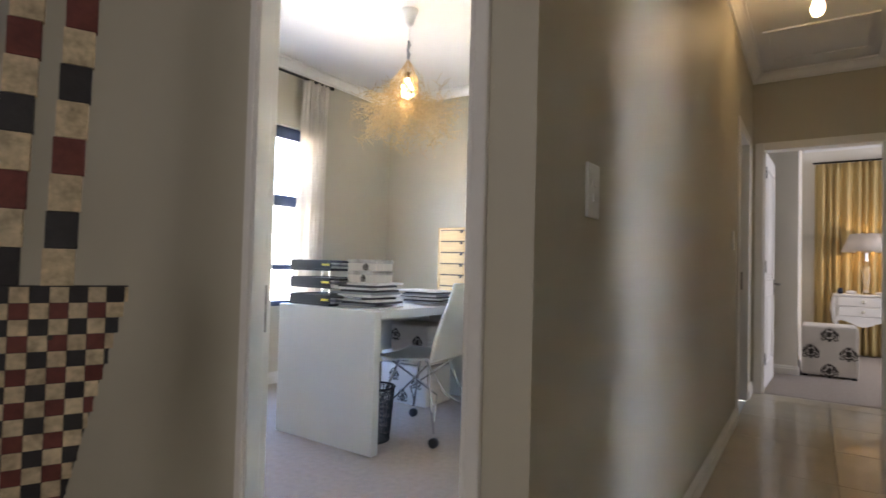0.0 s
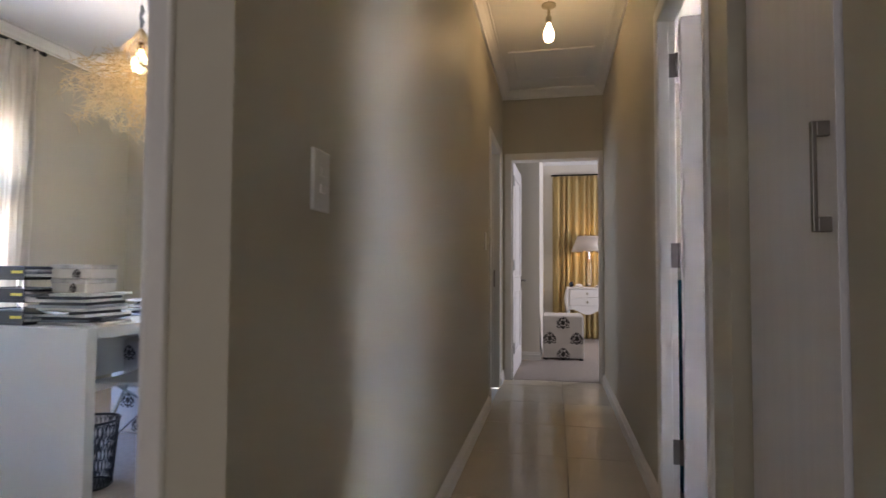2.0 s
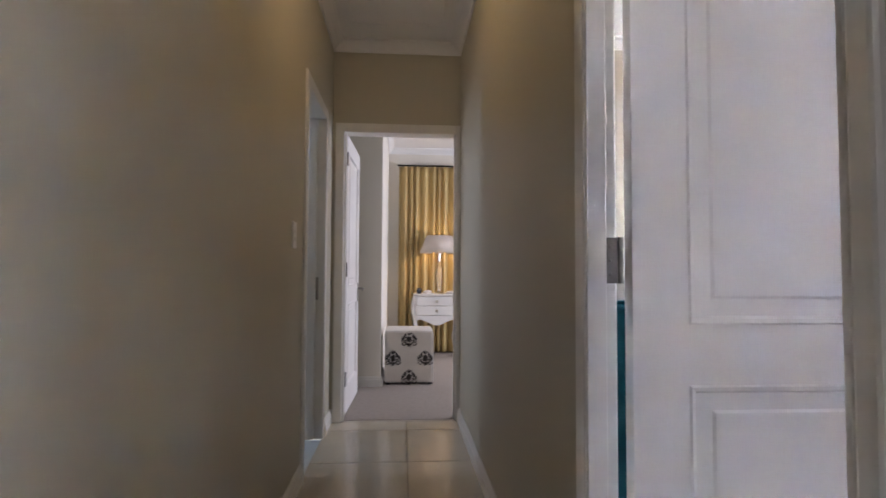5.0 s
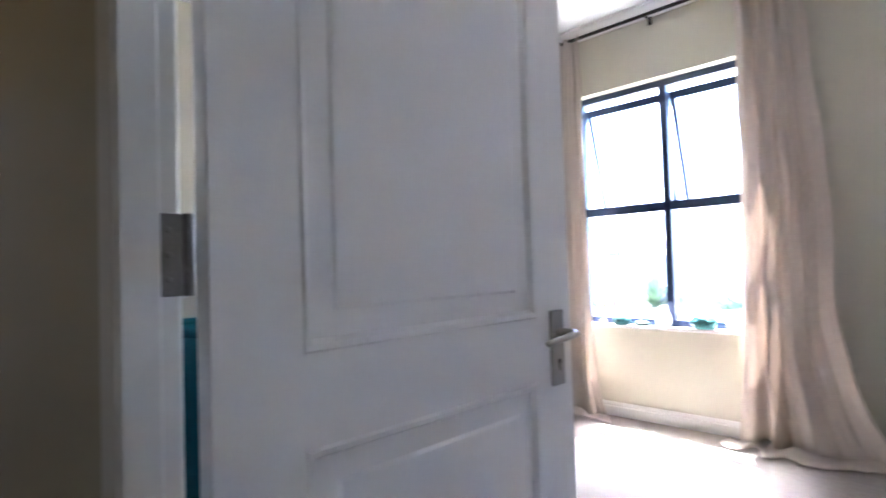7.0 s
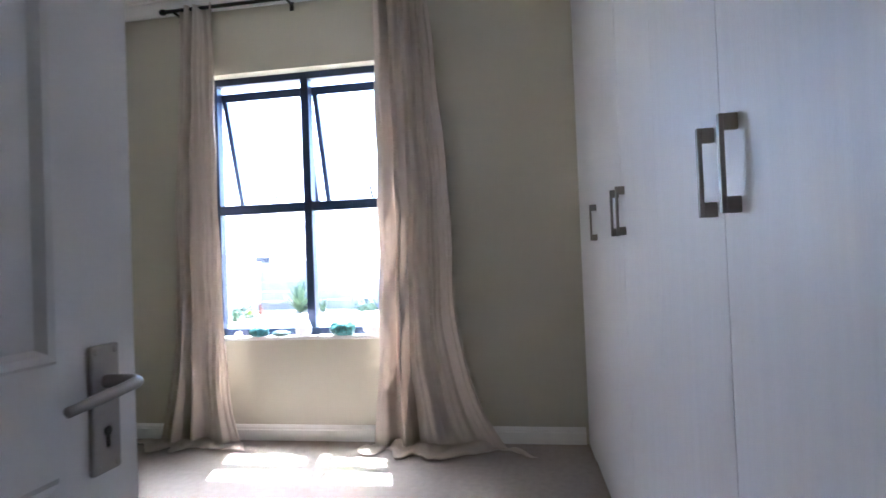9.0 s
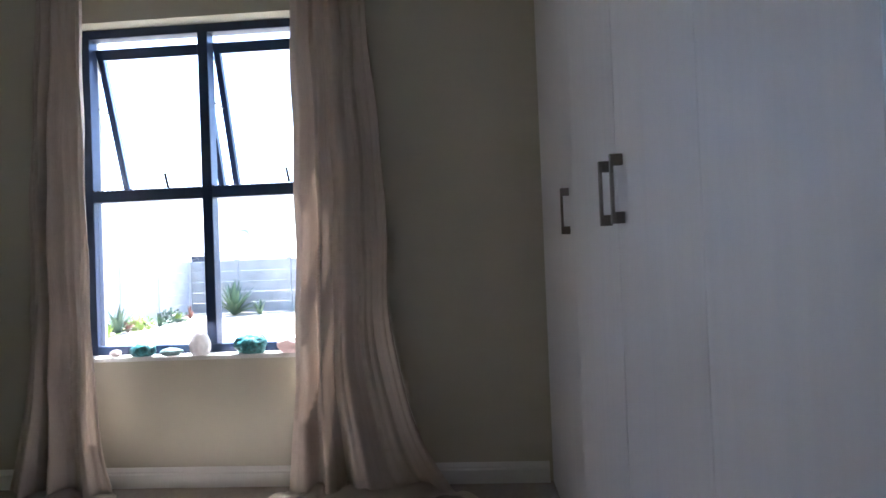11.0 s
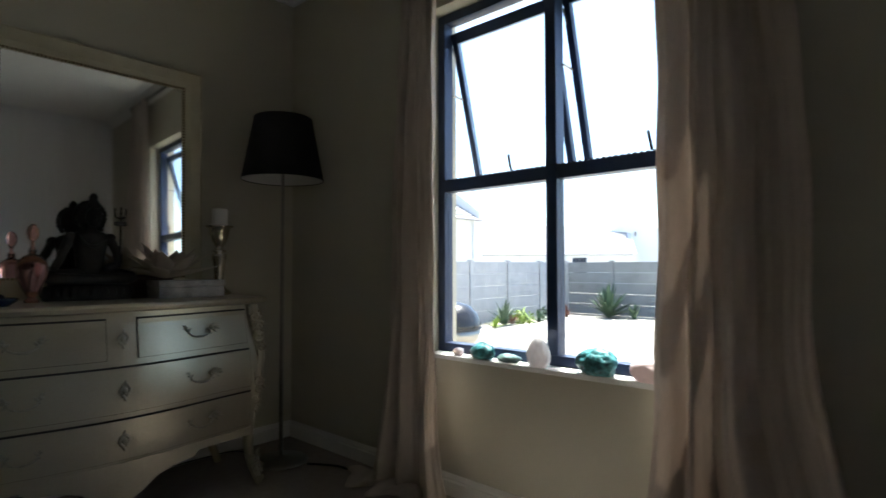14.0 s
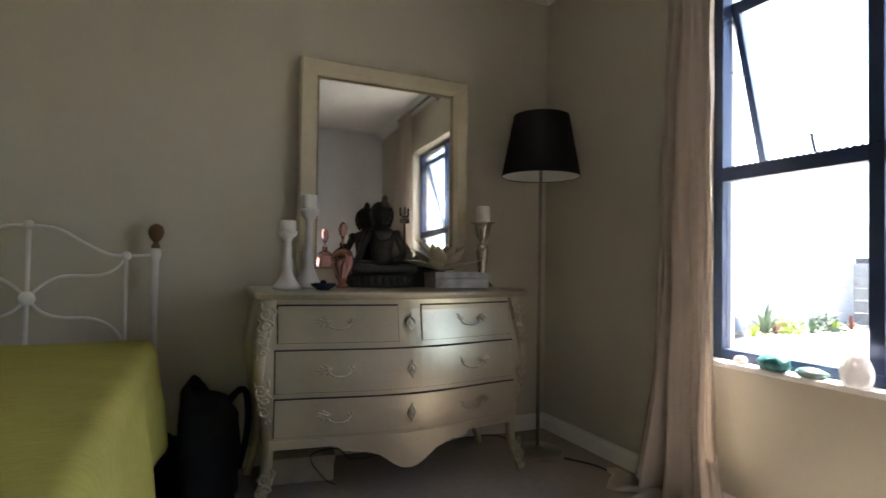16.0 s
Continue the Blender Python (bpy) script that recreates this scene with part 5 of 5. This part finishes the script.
def tray_stack(x, y):
    t = thing("letter_tray_stack", "stacked black letter trays stuffed with papers", "letter trays", (x, y, DT))
    for k in range(3):
        z = 0.012 + k * 0.10
        tr = part("tray", boxes((-0.17, 0.17, -0.13, 0.13, z - 0.012, z), (-0.17, -0.165, -0.13, 0.13, z, z + 0.05), (-0.17, 0.17, 0.125, 0.13, z, z + 0.05), (-0.17, 0.17, -0.13, -0.125, z, z + 0.05), bevel=0.001), BLACK_PLASTIC, t, "black plastic letter tray")
        for n in range(4):
            o = rnd.uniform(-0.01, 0.03)
            part("paper_wad", boxes((-0.15 + o, 0.18 + o + rnd.uniform(0, 0.05), -0.11, 0.11, z + 0.004 + n * 0.011, z + 0.012 + n * 0.011)), (PAPER, GREY_FOLDER, PAPER, BLACK_PLASTIC)[n], tr)
        for px in (-0.155, 0.155):
            for py in (-0.12, 0.12):
                if k < 2:
                    part("riser", tube(bmesh.new(), [(px, py, z + 0.05), (px, py, z + 0.088)], 0.005, 6), CHROME, tr)
        part("sticky_note", boxes((0.10, 0.16, -0.1305, -0.1295, z + 0.018, z + 0.03)), YELLOW_NOTE, tr)
    return t


tray_stack(-1.99, 3.08)
SHEAF = ((PAPER, "loose sheaf of white papers on the desk"), (GREY_FOLDER, "grey document folder on the desk"), (BLACK_PLASTIC, "black ring binder lying on the desk"), (PAPER, "sheaf of papers with bent corners"), (BLACK_PLASTIC, "black plastic sleeve of papers on the desk"))


def desk_pile(x, y, count, thick, w0, w1, d0, d1, spin):
    for i in range(count):
        w, d = rnd.uniform(w0, w1), rnd.uniform(d0, d1)
        material, label = SHEAF[i % 5]
        t = part("file", boxes((-w / 2, w / 2, -d, d, 0, thick), bevel=0.002), material)
        t.matrix_world = pose(x + rnd.uniform(-0.03, 0.03), y + rnd.uniform(-0.03, 0.03), DT + (thick + 0.0004) * i, 0, 0, rnd.uniform(-spin, spin))
        tagged(t, label, "file")
    return DT + (thick + 0.0004) * count


pile_top = desk_pile(-1.66, 3.10, 11, 0.0125, 0.20, 0.32, 0.10, 0.15, 16)
for i in range(2):
    t = thing("storage_box", "small cream printed storage box on the paper pile", "box", (-1.665, 3.11, pile_top + 0.0645 * i), -4 + 9 * i)
    part("body", boxes((-0.10, 0.10, -0.08, 0.08, 0, 0.05), bevel=0.005), CANVAS, t)
    part("lid", boxes((-0.103, 0.103, -0.083, 0.083, 0.042, 0.064), bevel=0.004), MARBLE, t)
    crest(t, 0.03, -0.0812, 0.022, 0.045)
desk_pile(-1.62, 3.62, 9, 0.0095, 0.26, 0.36, 0.09, 0.13, 24)

chest = thing("drawer_chest", "pale birch desktop chest of small drawers", "drawer chest", (-1.755, 4.15, DT))
part("case", boxes((-0.167, -0.147, 0.0, 0.16, 0, 0.53), (0.137, 0.157, 0.0, 0.16, 0, 0.53), (-0.147, 0.137, 0.0, 0.16, 0.512, 0.53), (-0.147, 0.137, 0.0, 0.16, 0.0, 0.012), bevel=0.002), PINE, chest)
# solid dark block in place of the shaded inside of the chest
part("drawer_void_shade", boxes((-0.147, 0.137, 0.006, 0.155, 0.012, 0.512)), DARK_GAP, chest)
for k in range(6):
    z0 = 0.016 + k * 0.083
    d = part("drawer", boxes((-0.143, 0.133, -0.003, 0.004, z0, z0 + 0.074), bevel=0.002), PINE, chest, "pale birch drawer front")
    part("finger_notch", boxes((0.03, 0.055, -0.0038, -0.0028, z0 + 0.058, z0 + 0.0745)), DARK_GAP, d)

chair = thing("office_chair", "ivory moulded shell chair on a chrome castor base", "office chair", (-1.50, 3.43, 0), -86.0)


def shell(u, v):
    x = (u - 0.5) * 0.44
    if v < 0.5:
        k = v / 0.5
        y = -0.24 + 0.42 * k
        z = 0.455 - 0.02 * math.sin(math.pi * k) + 0.018 * (2 * abs(u - 0.5)) ** 2 - 0.02 * (1 - k) ** 3
    else:
        k = (v - 0.5) / 0.5
        y = 0.18 + 0.09 * math.sin(k * math.pi / 2) + 0.05 * k
        z = 0.455 + 0.44 * k ** 1.25
        y -= 0.05 * (2 * abs(u - 0.5)) ** 2 * math.sin(math.pi * min(k, 0.8))
        x *= 1 - 0.18 * k ** 3
    if v < 0.06 or v > 0.94:
        x *= 0.93
    return (x, y, z)


s = part("seat_shell", sheet(bmesh.new(), shell, 18, 30), SEAT_SHELL, chair, smooth=True)
s.modifiers.new("thickness", "SOLIDIFY").thickness = 0.012
for sx in (-1, 1):
    for sy in (-1, 1):
        part("rod", tube(bmesh.new(), [(sx * 0.12, sy * 0.10, 0.43), (sx * 0.22, sy * 0.21, 0.075)], 0.008, 8), CHROME, chair, smooth=True)
        part("rod", tube(bmesh.new(), [(sx * 0.16, -sy * 0.12, 0.43), (sx * 0.04, sy * 0.12, 0.24), (sx * 0.21, sy * 0.20, 0.11)], 0.006, 8), CHROME, chair, smooth=True)
        w = part("castor", lathe(bmesh.new(), [(0.018, -0.018), (0.027, -0.014), (0.027, 0.014), (0.018, 0.018)], (sx * 0.222, sy * 0.212, 0.028), 18, Matrix.Rotation(math.pi / 2, 4, "Y")), BLACK_PLASTIC, chair, "black twin castor", smooth=True)
bin_ = thing("waste_bin", "dark wire mesh waste bin under the desk", "waste bin", (-1.62, 3.13, 0))
bm = bmesh.new()
for i in range(36):
    a0 = 2 * math.pi * i / 36
    for tw in (0.5, -0.5):
        tube(bm, [((0.085 + 0.025 * k / 4) * math.cos(a0 + tw * k / 4), (0.085 + 0.025 * k / 4) * math.sin(a0 + tw * k / 4), 0.01 + 0.29 * k / 4) for k in range(5)], 0.0022, 4)
tagged(part("mesh_side", bm, MESH_BIN, bin_), kind="stuff")
for r, z in ((0.085, 0.008), (0.11, 0.30)):
    part("hoop", tube(bmesh.new(), [(r * math.cos(2 * math.pi * i / 32), r * math.sin(2 * math.pi * i / 32), z) for i in range(33)], 0.006, 6), MESH_BIN, bin_)
part("bottom", lathe(bmesh.new(), [(0.085, 0.0), (0.085, 0.006), (0, 0.006)], (0, 0, 0), 24), MESH_BIN, bin_)
for i, z in enumerate((0.0, 0.285)):
    t = thing("ottoman", "cream printed storage cube stacked under the desk", "storage cube", (-1.98, 3.84, z), 0)
    part("body", boxes((-0.21, 0.21, 0, 0.30, 0.002, 0.28), bevel=0.015), CANVAS, t)
    for x, zz in ((0.12, 0.16), (-0.08, 0.20), (0.0, 0.06)):
        crest(t, x, -0.0012, zz, 0.10)
t = thing("storage_tub", "blue plastic storage tub on the office carpet", "storage tub", (-1.93, 4.52, 0))
part("tub", boxes((-0.22, 0.22, -0.12, 0.22, 0, 0.24), bevel=0.012), BLUE_BOX, t)
part("lid", boxes((-0.23, 0.23, -0.13, 0.23, 0.2405, 0.265), bevel=0.006), BLUE_BOX, t)

# office window
win = thing("window_2", "dark aluminium office window", "window", (-3.27, 3.30, 0.62), kind="structure")
part("frame", boxes((-0.03, 0.03, -0.75, -0.70, 0, 1.50), (-0.03, 0.03, 0.70, 0.75, 0, 1.50), (-0.03, 0.03, -0.70, 0.70, 0, 0.045), (-0.03, 0.03, -0.70, 0.70, 1.40, 1.50), bevel=0.003), ALU, win)
part("transom", boxes((-0.03, 0.03, -0.70, 0.70, 0.83, 0.925), (-0.03, 0.03, -0.70, 0.70, 0.30, 0.345), bevel=0.003), ALU, win)
part("mullion", boxes((-0.028, 0.028, -0.025, 0.025, 0.045, 1.40), bevel=0.003), ALU, win)
curtain("curtain", VOILE, "pale linen curtain drawn aside in the office", -3.11, ((3.80, 3.79, 3.78), (4.11, 4.10, 4.09)), 2.53, 4.0, 0.0, depth=0.03, seed=8)
t = thing("curtain_rod", "dark curtain rod above the office window", "curtain rod", (-3.11, 3.2, 2.53))
part("pole", tube(bmesh.new(), [(0, -0.95, 0), (0, 0.95, 0)], 0.010, 10), ROD, t, smooth=True)
part("finial", ball(bmesh.new(), (0, 0.95, 0), (0.016, 0.022, 0.016)), ROD, t, smooth=True)
for y in (-0.6, 0.7):
    part("bracket", boxes((-0.085, 0, y - 0.008, y + 0.008, -0.012, 0.0)), ROD, t)

# twig pendant
t = thing("pendant_light", "wild dry twig pendant lamp with a lit bulb", "pendant light", (-1.774, 3.54, TOP))
part("canopy", lathe(bmesh.new(), [(0.06, 0), (0.058, -0.01), (0.04, -0.05), (0.028, -0.095), (0.01, -0.105)]), WHITE_MELAMINE, t, smooth=True)
part("cord", tube(bmesh.new(), [(0, 0, -0.10), (0, 0, -0.42)], 0.003, 6), WHITE_MELAMINE, t)
part("binding", tube(bmesh.new(), [(0, 0, -0.20), (0.006, 0, -0.23), (-0.006, 0, -0.26), (0.004, 0, -0.29), (0, 0, -0.325)], [0.007, 0.012, 0.009, 0.012, 0.008], 8), GREY_FOLDER, t)
part("bulb", lathe(bmesh.new(), [(0.014, -0.45), (0.018, -0.47), (0.04, -0.51), (0.046, -0.54), (0.034, -0.575), (0, -0.592)], n=16), GLOW, t, "glowing bulb", smooth=True).visible_shadow = False
part("socket", lathe(bmesh.new(), [(0.018, -0.41), (0.02, -0.45)], n=14), BRASS_DARK, t)
rnd = random.Random(9)
bm = bmesh.new()


def twig(a, b, r0, bend):
    a, b = Vector(a), Vector(b)
    mid = (a + b) / 2 + Vector((rnd.uniform(-bend, bend), rnd.uniform(-bend, bend), rnd.uniform(-bend, bend)))
    tube(bm, [a, mid, b], [r0, r0 * 0.8, r0 * 0.6], 4)


for i in range(96):
    an = rnd.uniform(0, 2 * math.pi)
    kr = rnd.uniform(0.05, 0.14)
    knee = Vector((kr * math.cos(an), kr * math.sin(an), -0.60 + rnd.uniform(-0.08, 0.06)))
    if i < 60:
        twig((0.006 * math.cos(an), 0.006 * math.sin(an), -0.33), (knee.x * 0.75, knee.y * 0.75, -0.47), 0.0017, 0.012)
        twig((knee.x * 0.75, knee.y * 0.75, -0.47), knee, 0.0017, 0.012)
    tip = knee
    turn = an + rnd.uniform(-0.8, 0.8)
    heading = Vector((math.cos(turn), math.sin(turn), rnd.uniform(-1.1, 0.15))).normalized()
    for n in range(4):
        nxt = tip + heading * rnd.uniform(0.05, 0.10)
        if math.hypot(nxt.x, nxt.y) > 0.37 or nxt.z < -0.95 or nxt.z > -0.50 - 0.15 * math.hypot(nxt.x, nxt.y):
            break
        twig(tip, nxt, 0.0025 - 0.0003 * n, 0.015)
        for q in range(4):
            side = (heading * 0.6 + Vector((rnd.gauss(0, 0.8), rnd.gauss(0, 0.8), rnd.gauss(-0.1, 0.5)))).normalized() * rnd.uniform(0.03, 0.09)
            m = tip.lerp(nxt, rnd.random())
            twig(m, m + side, 0.0019, 0.010)
            twig(m + side * 0.6, m + side * 0.6 + Vector((rnd.gauss(0, 0.03), rnd.gauss(0, 0.03), rnd.gauss(-0.01, 0.03))), 0.0016, 0.005)
        heading = (heading + Vector((rnd.gauss(0, 0.35), rnd.gauss(0, 0.35), rnd.gauss(-0.12, 0.3)))).normalized()
        tip = nxt
tagged(part("twig_tangle", bm, TWIG, t, "tangle of dry branching twigs"), kind="stuff")

# ---- painted carving in the hall ----
art = thing("carved_mask", "tall wooden carving painted in cream, oxblood and black checks", "sculpture", (-0.997, 1.256, 0), 66.0)
size = 0.036


def half_at(z):
    return 0.02 + 0.184 * max(0.0, (z - 0.20) / 0.755)


bm = bmesh.new()
prism(bm, [(-0.188, 0.930), (0.188, 0.930), (0.02, 0.20), (0.02, 0.03), (-0.02, 0.03), (-0.02, 0.20)], "y", 0.0, 0.03)
part("board", bm, NAVY_PAINT, art)
part("foot", boxes((-0.12, 0.12, -0.10, 0.12, 0.0, 0.03), bevel=0.006), NAVY_PAINT, art)
for j in range(21):
    z1 = 0.928 - j * size
    for i in range(-6, 6):
        half = min(half_at(z1), half_at(z1 - size))
        x0, x1 = max(-half, i * size), min(half, (i + 1) * size)
        if x1 - x0 < 0.006:
            continue
        dark = (i + j) % 2 == 0
        m = (NAVY_PAINT if j % 2 == 0 else RED_PAINT) if dark else CREAM_PAINT
        part("check", boxes((x0 + 0.0006, x1 - 0.0006, -0.002 if dark else -0.003, -0.0002, z1 - size + 0.0006, z1 - 0.0006)), m, art)
part("peg_hole", lathe(bmesh.new(), [(0.006, 0), (0.006, 0.001), (0, 0.001)], (0.04, -0.0032, 0.815), 12, Matrix.Rotation(math.pi / 2, 4, "X")), DARK_GAP, art)
for k, px in enumerate((0.049, -0.052)):
    for n in range(11):
        z0 = 0.930 + n * 0.084
        m = (CREAM_PAINT, NAVY_PAINT, CREAM_PAINT, RED_PAINT)[(n + k) % 4]
        part("post_block", boxes((px - 0.031 + 0.0035 * n, px + 0.031 + 0.0035 * n, -0.003, 0.022, z0, z0 + 0.0836), bevel=0.002), m, art)

# ---- garden ----
GZ = -0.35
structure("ground", boxes((4.33, 400, -300, 300, GZ - 0.1, GZ), (-400, 4.33, 9.6, 300, GZ - 0.1, GZ), (-400, -3.6, -300, 9.6, GZ - 0.1, GZ)), SAND, "dry pale lawn outside the house", "ground")
structure("plinth", boxes((4.30, 4.34, 1.7, 6.0, GZ, 0.0)), HOUSE_WALL, "plastered outer wall foot", "wall")


def fence(name, x, y, rz, bays, material, label):
    t = thing(name, label, "fence", (x, y, GZ), rz)
    for k in range(bays + 1):
        part("post", boxes((k * 1.5 - 0.06, k * 1.5 + 0.06, -0.06, 0.06, 0, 1.52), bevel=0.008), material, t)
    for k in range(bays):
        for n in range(5):
            part("panel", boxes((k * 1.5 + 0.062, k * 1.5 + 1.438, -0.022, 0.022, 0.01 + n * 0.294, 0.297 + n * 0.294), bevel=0.004), material, t)


fence("fence", 4.6, 10.9, 0, 8, CONCRETE, "pale grey precast concrete panel fence")
fence("fence", 16.6, -4.0, 90, 10, SHADED_CONCRETE, "weathered raw concrete panel fence, coloured darker for its shaded face")


def gable_house(label, x, y, w, d, eave, ridge, rz, glazed=False):
    t = thing("house", label, "house", (x, y, GZ), rz)
    bm = bmesh.new()
    prism(bm, [(-d / 2, 0), (d / 2, 0), (d / 2, eave), (0, ridge), (-d / 2, eave)], "x", -w / 2, w / 2)
    part("wall", bm, HOUSE_WALL, t)
    for s in (-1, 1):
        sl = math.hypot(d / 2, ridge - eave)
        n = int(sl / 0.35)
        for k in range(n):
            a, b = k / n, (k + 1) / n
            y0, y1 = s * (d / 2 + 0.25) * (1 - a), s * (d / 2 + 0.25) * (1 - b)
            z0, z1 = eave - 0.1 + (ridge - eave + 0.1) * a, eave - 0.1 + (ridge - eave + 0.1) * b
            bm = bmesh.new()
            prism(bm, [(y0, z0 + 0.05), (y1, z1 + 0.02), (y1, z1 - 0.02), (y0, z0)], "x", -w / 2 + 0.3, w / 2 - 0.3)
            part("roof_course", bm, ROOF_TILE, t)
    for s in () if glazed else (-1, 1):
        part("parapet", prism(bmesh.new(), [(-d / 2 - 0.1, eave - 0.1), (0, ridge + 0.15), (0.0, ridge + 0.6), (-0.4, ridge + 0.6), (-d / 2 - 0.1, eave + 0.3)], "x", s * (w / 2 - 0.15) - 0.15, s * (w / 2 - 0.15) + 0.15), HOUSE_WALL, t)
    if glazed:
        part("window", boxes((2.0, 3.0, -d / 2 - 0.03, -d / 2 - 0.002, 0.9, 2.0)), BLUE_GLAZE, t)
    part("downpipe", tube(bmesh.new(), [(w / 2 - 0.6, -d / 2 - 0.06, 0), (w / 2 - 0.6, -d / 2 - 0.06, eave)], 0.04, 8), HOUSE_WALL, t)
    return t


gable_house("white rendered house with a grey tiled roof behind the fence", 14.6, 19.5, 9.0, 7.0, 3.2, 5.2, 0)
gable_house("low white house with a long grey tiled roof beyond the fence", 40.7, 26.3, 13.0, 8.0, 2.3, 4.6, -58.7, True)
wing = thing("house", "white house wing with a shaped gable and short chimney", "house", (43.2, 19.8, GZ), 22.6)
part("wall", prism(bmesh.new(), [(-2.4, 0), (2.4, 0), (2.4, 3.5), (0.0, 4.9), (-2.4, 3.5)], "x", 0.3, 7.0), HOUSE_WALL, wing)
part("gable", prism(bmesh.new(), [(-2.5, 0), (2.5, 0), (2.5, 3.8), (2.0, 4.0), (0.65, 4.9), (0.65, 5.7), (-0.65, 5.7), (-0.65, 4.9), (-2.0, 4.0), (-2.5, 3.8)], "x", 0.0, 0.298), HOUSE_WALL, wing)
part("vent", boxes((-0.03, -0.002, -0.09, 0.09, 3.7, 4.05)), ROOF_TILE, wing)
gable_house("low white neighbouring house with a long tiled roof", 46.0, 6.0, 14.0, 9.0, 2.4, 4.6, 90)

g = thing("kettle_barbecue", "black enamelled kettle barbecue on three legs", "barbecue", (6.43, 6.52, GZ))
part("bowl", lathe(bmesh.new(), [(0.06, 0.50), (0.18, 0.54), (0.26, 0.63), (0.285, 0.74)], n=32), STEEL, g, smooth=True)
part("lid", lathe(bmesh.new(), [(0.29, 0.745), (0.285, 0.78), (0.25, 0.88), (0.17, 0.96), (0.06, 0.995), (0.0, 1.0)], n=32), KETTLE, g, smooth=True)
part("lid_rim", lathe(bmesh.new(), [(0.29, 0.738), (0.30, 0.742), (0.30, 0.748), (0.29, 0.752)], n=32), KETTLE, g)
for i in range(3):
    a = 2 * math.pi * i / 3
    part("leg", tube(bmesh.new(), [(0.12 * math.cos(a), 0.12 * math.sin(a), 0.53), (0.27 * math.cos(a), 0.27 * math.sin(a), 0.0)], 0.012, 8), STEEL, g)


def rosette(name, label, material, x, y, count, length, width, seed):
    rnd = random.Random(seed)
    t = thing(name, label, "plant", (x, y, GZ), group="plants along the fence")
    for i in range(count):
        an = 2.4 * i
        lift = radians(rnd.uniform(25, 85))
        ln = length * rnd.uniform(0.7, 1.1)

        def blade(u, v, an=an, lift=lift, ln=ln):
            w = width * (1 - u) ** 0.7 * (v - 0.5)
            r = ln * u * math.cos(lift)
            z = ln * u * math.sin(lift) - 0.25 * ln * u * u * math.cos(lift) + abs(w) * 0.5
            return (r * math.cos(an) - w * math.sin(an), r * math.sin(an) + w * math.cos(an), max(z, 0.0))
        part("leaf", sheet(bmesh.new(), blade, 5, 2), material, t, smooth=True)
    return t


rosette("agave", "green spiky agave by the fence", AGAVE, 15.9, 9.3, 54, 1.0, 0.16, 1)
rosette("agave", "young agave by the fence", AGAVE, 12.6, 10.3, 30, 0.62, 0.12, 2)
rosette("agave", "small agave in the border", AGAVE, 15.9, 8.6, 18, 0.5, 0.10, 3)
rosette("agave", "small agave in the border", AGAVE, 16.0, 6.0, 18, 0.55, 0.10, 5)
for k, (x, y, m, lab) in enumerate(((13.3, 10.3, LIME_LEAF, "bright lime shrub"), (10.4, 10.3, RED_LEAF, "reddish border succulent"), (9.8, 10.4, LIME_LEAF, "lime border shrub"), (14.6, 10.3, AGAVE, "low green border shrub"), (16.1, 5.0, AGAVE, "low green border shrub"), (16.1, 7.4, AGAVE, "low green border shrub"))):
    rnd = random.Random(30 + k)
    t = thing("shrub", lab + " by the fence", "plant", (x, y, GZ), group="plants along the fence")
    bm = bmesh.new()
    for i in range(260):
        d = Vector((rnd.gauss(0, 1), rnd.gauss(0, 1), abs(rnd.gauss(0, 1)))).normalized() * rnd.uniform(0.15, 0.38)
        a = Vector((rnd.uniform(-1, 1), rnd.uniform(-1, 1), rnd.uniform(-1, 1))).normalized() * 0.06
        b = d.cross(a).normalized() * 0.025
        bm.faces.new([bm.verts.new(d + q) for q in (-a, b, a, -b)])
    tagged(part("foliage", bm, m, t), kind="stuff")

rnd = random.Random(77)
for k in range(9):
    rosette("succulent", "small border succulent by the fence", (AGAVE, LIME_LEAF, RED_LEAF)[k % 3], 8.6 + 0.85 * k, 10.25 + rnd.uniform(-0.2, 0.2), 14, rnd.uniform(0.22, 0.4), 0.07, 80 + k)

# ---- floor tiles, in the grout bed ----
tile_meshes = {}
for i in range(-6, 2):
    for j in range(-10, 4):
        x0, x1 = max(-3.2, 0.53 + (i - 1) * 0.6), min(0.9 if 4.6 + (j - 1) * 0.6 >= 1.6 else 0.93, 0.53 + i * 0.6)
        y0, y1 = max(-1.5, 4.6 + (j - 1) * 0.6), min(5.998, 4.6 + j * 0.6)
        if y0 >= 1.6:
            x0 = max(x0, 0.0)
        elif y1 > 1.68:
            y1 = 1.685 if x1 <= 0.0 else y1
        if x1 - x0 < 0.02 or y1 - y0 < 0.02:
            continue
        w, d = round(x1 - x0 - 0.004, 4), round(y1 - y0 - 0.004, 4)
        if (w, d) not in tile_meshes:
            bm = boxes((-w / 2, w / 2, -d / 2, d / 2, -0.0058, 0.0), bevel=0.0012)
            me = bpy.data.meshes.new("tile")
            bm.to_mesh(me)
            bm.free()
            me.materials.append(TILE)
            tile_meshes[(w, d)] = me
        ob = new("tile", tile_meshes[(w, d)])
        ob.location = ((x0 + x1) / 2, (y0 + y1) / 2, 0.0)
        ob.parent = hall_floor
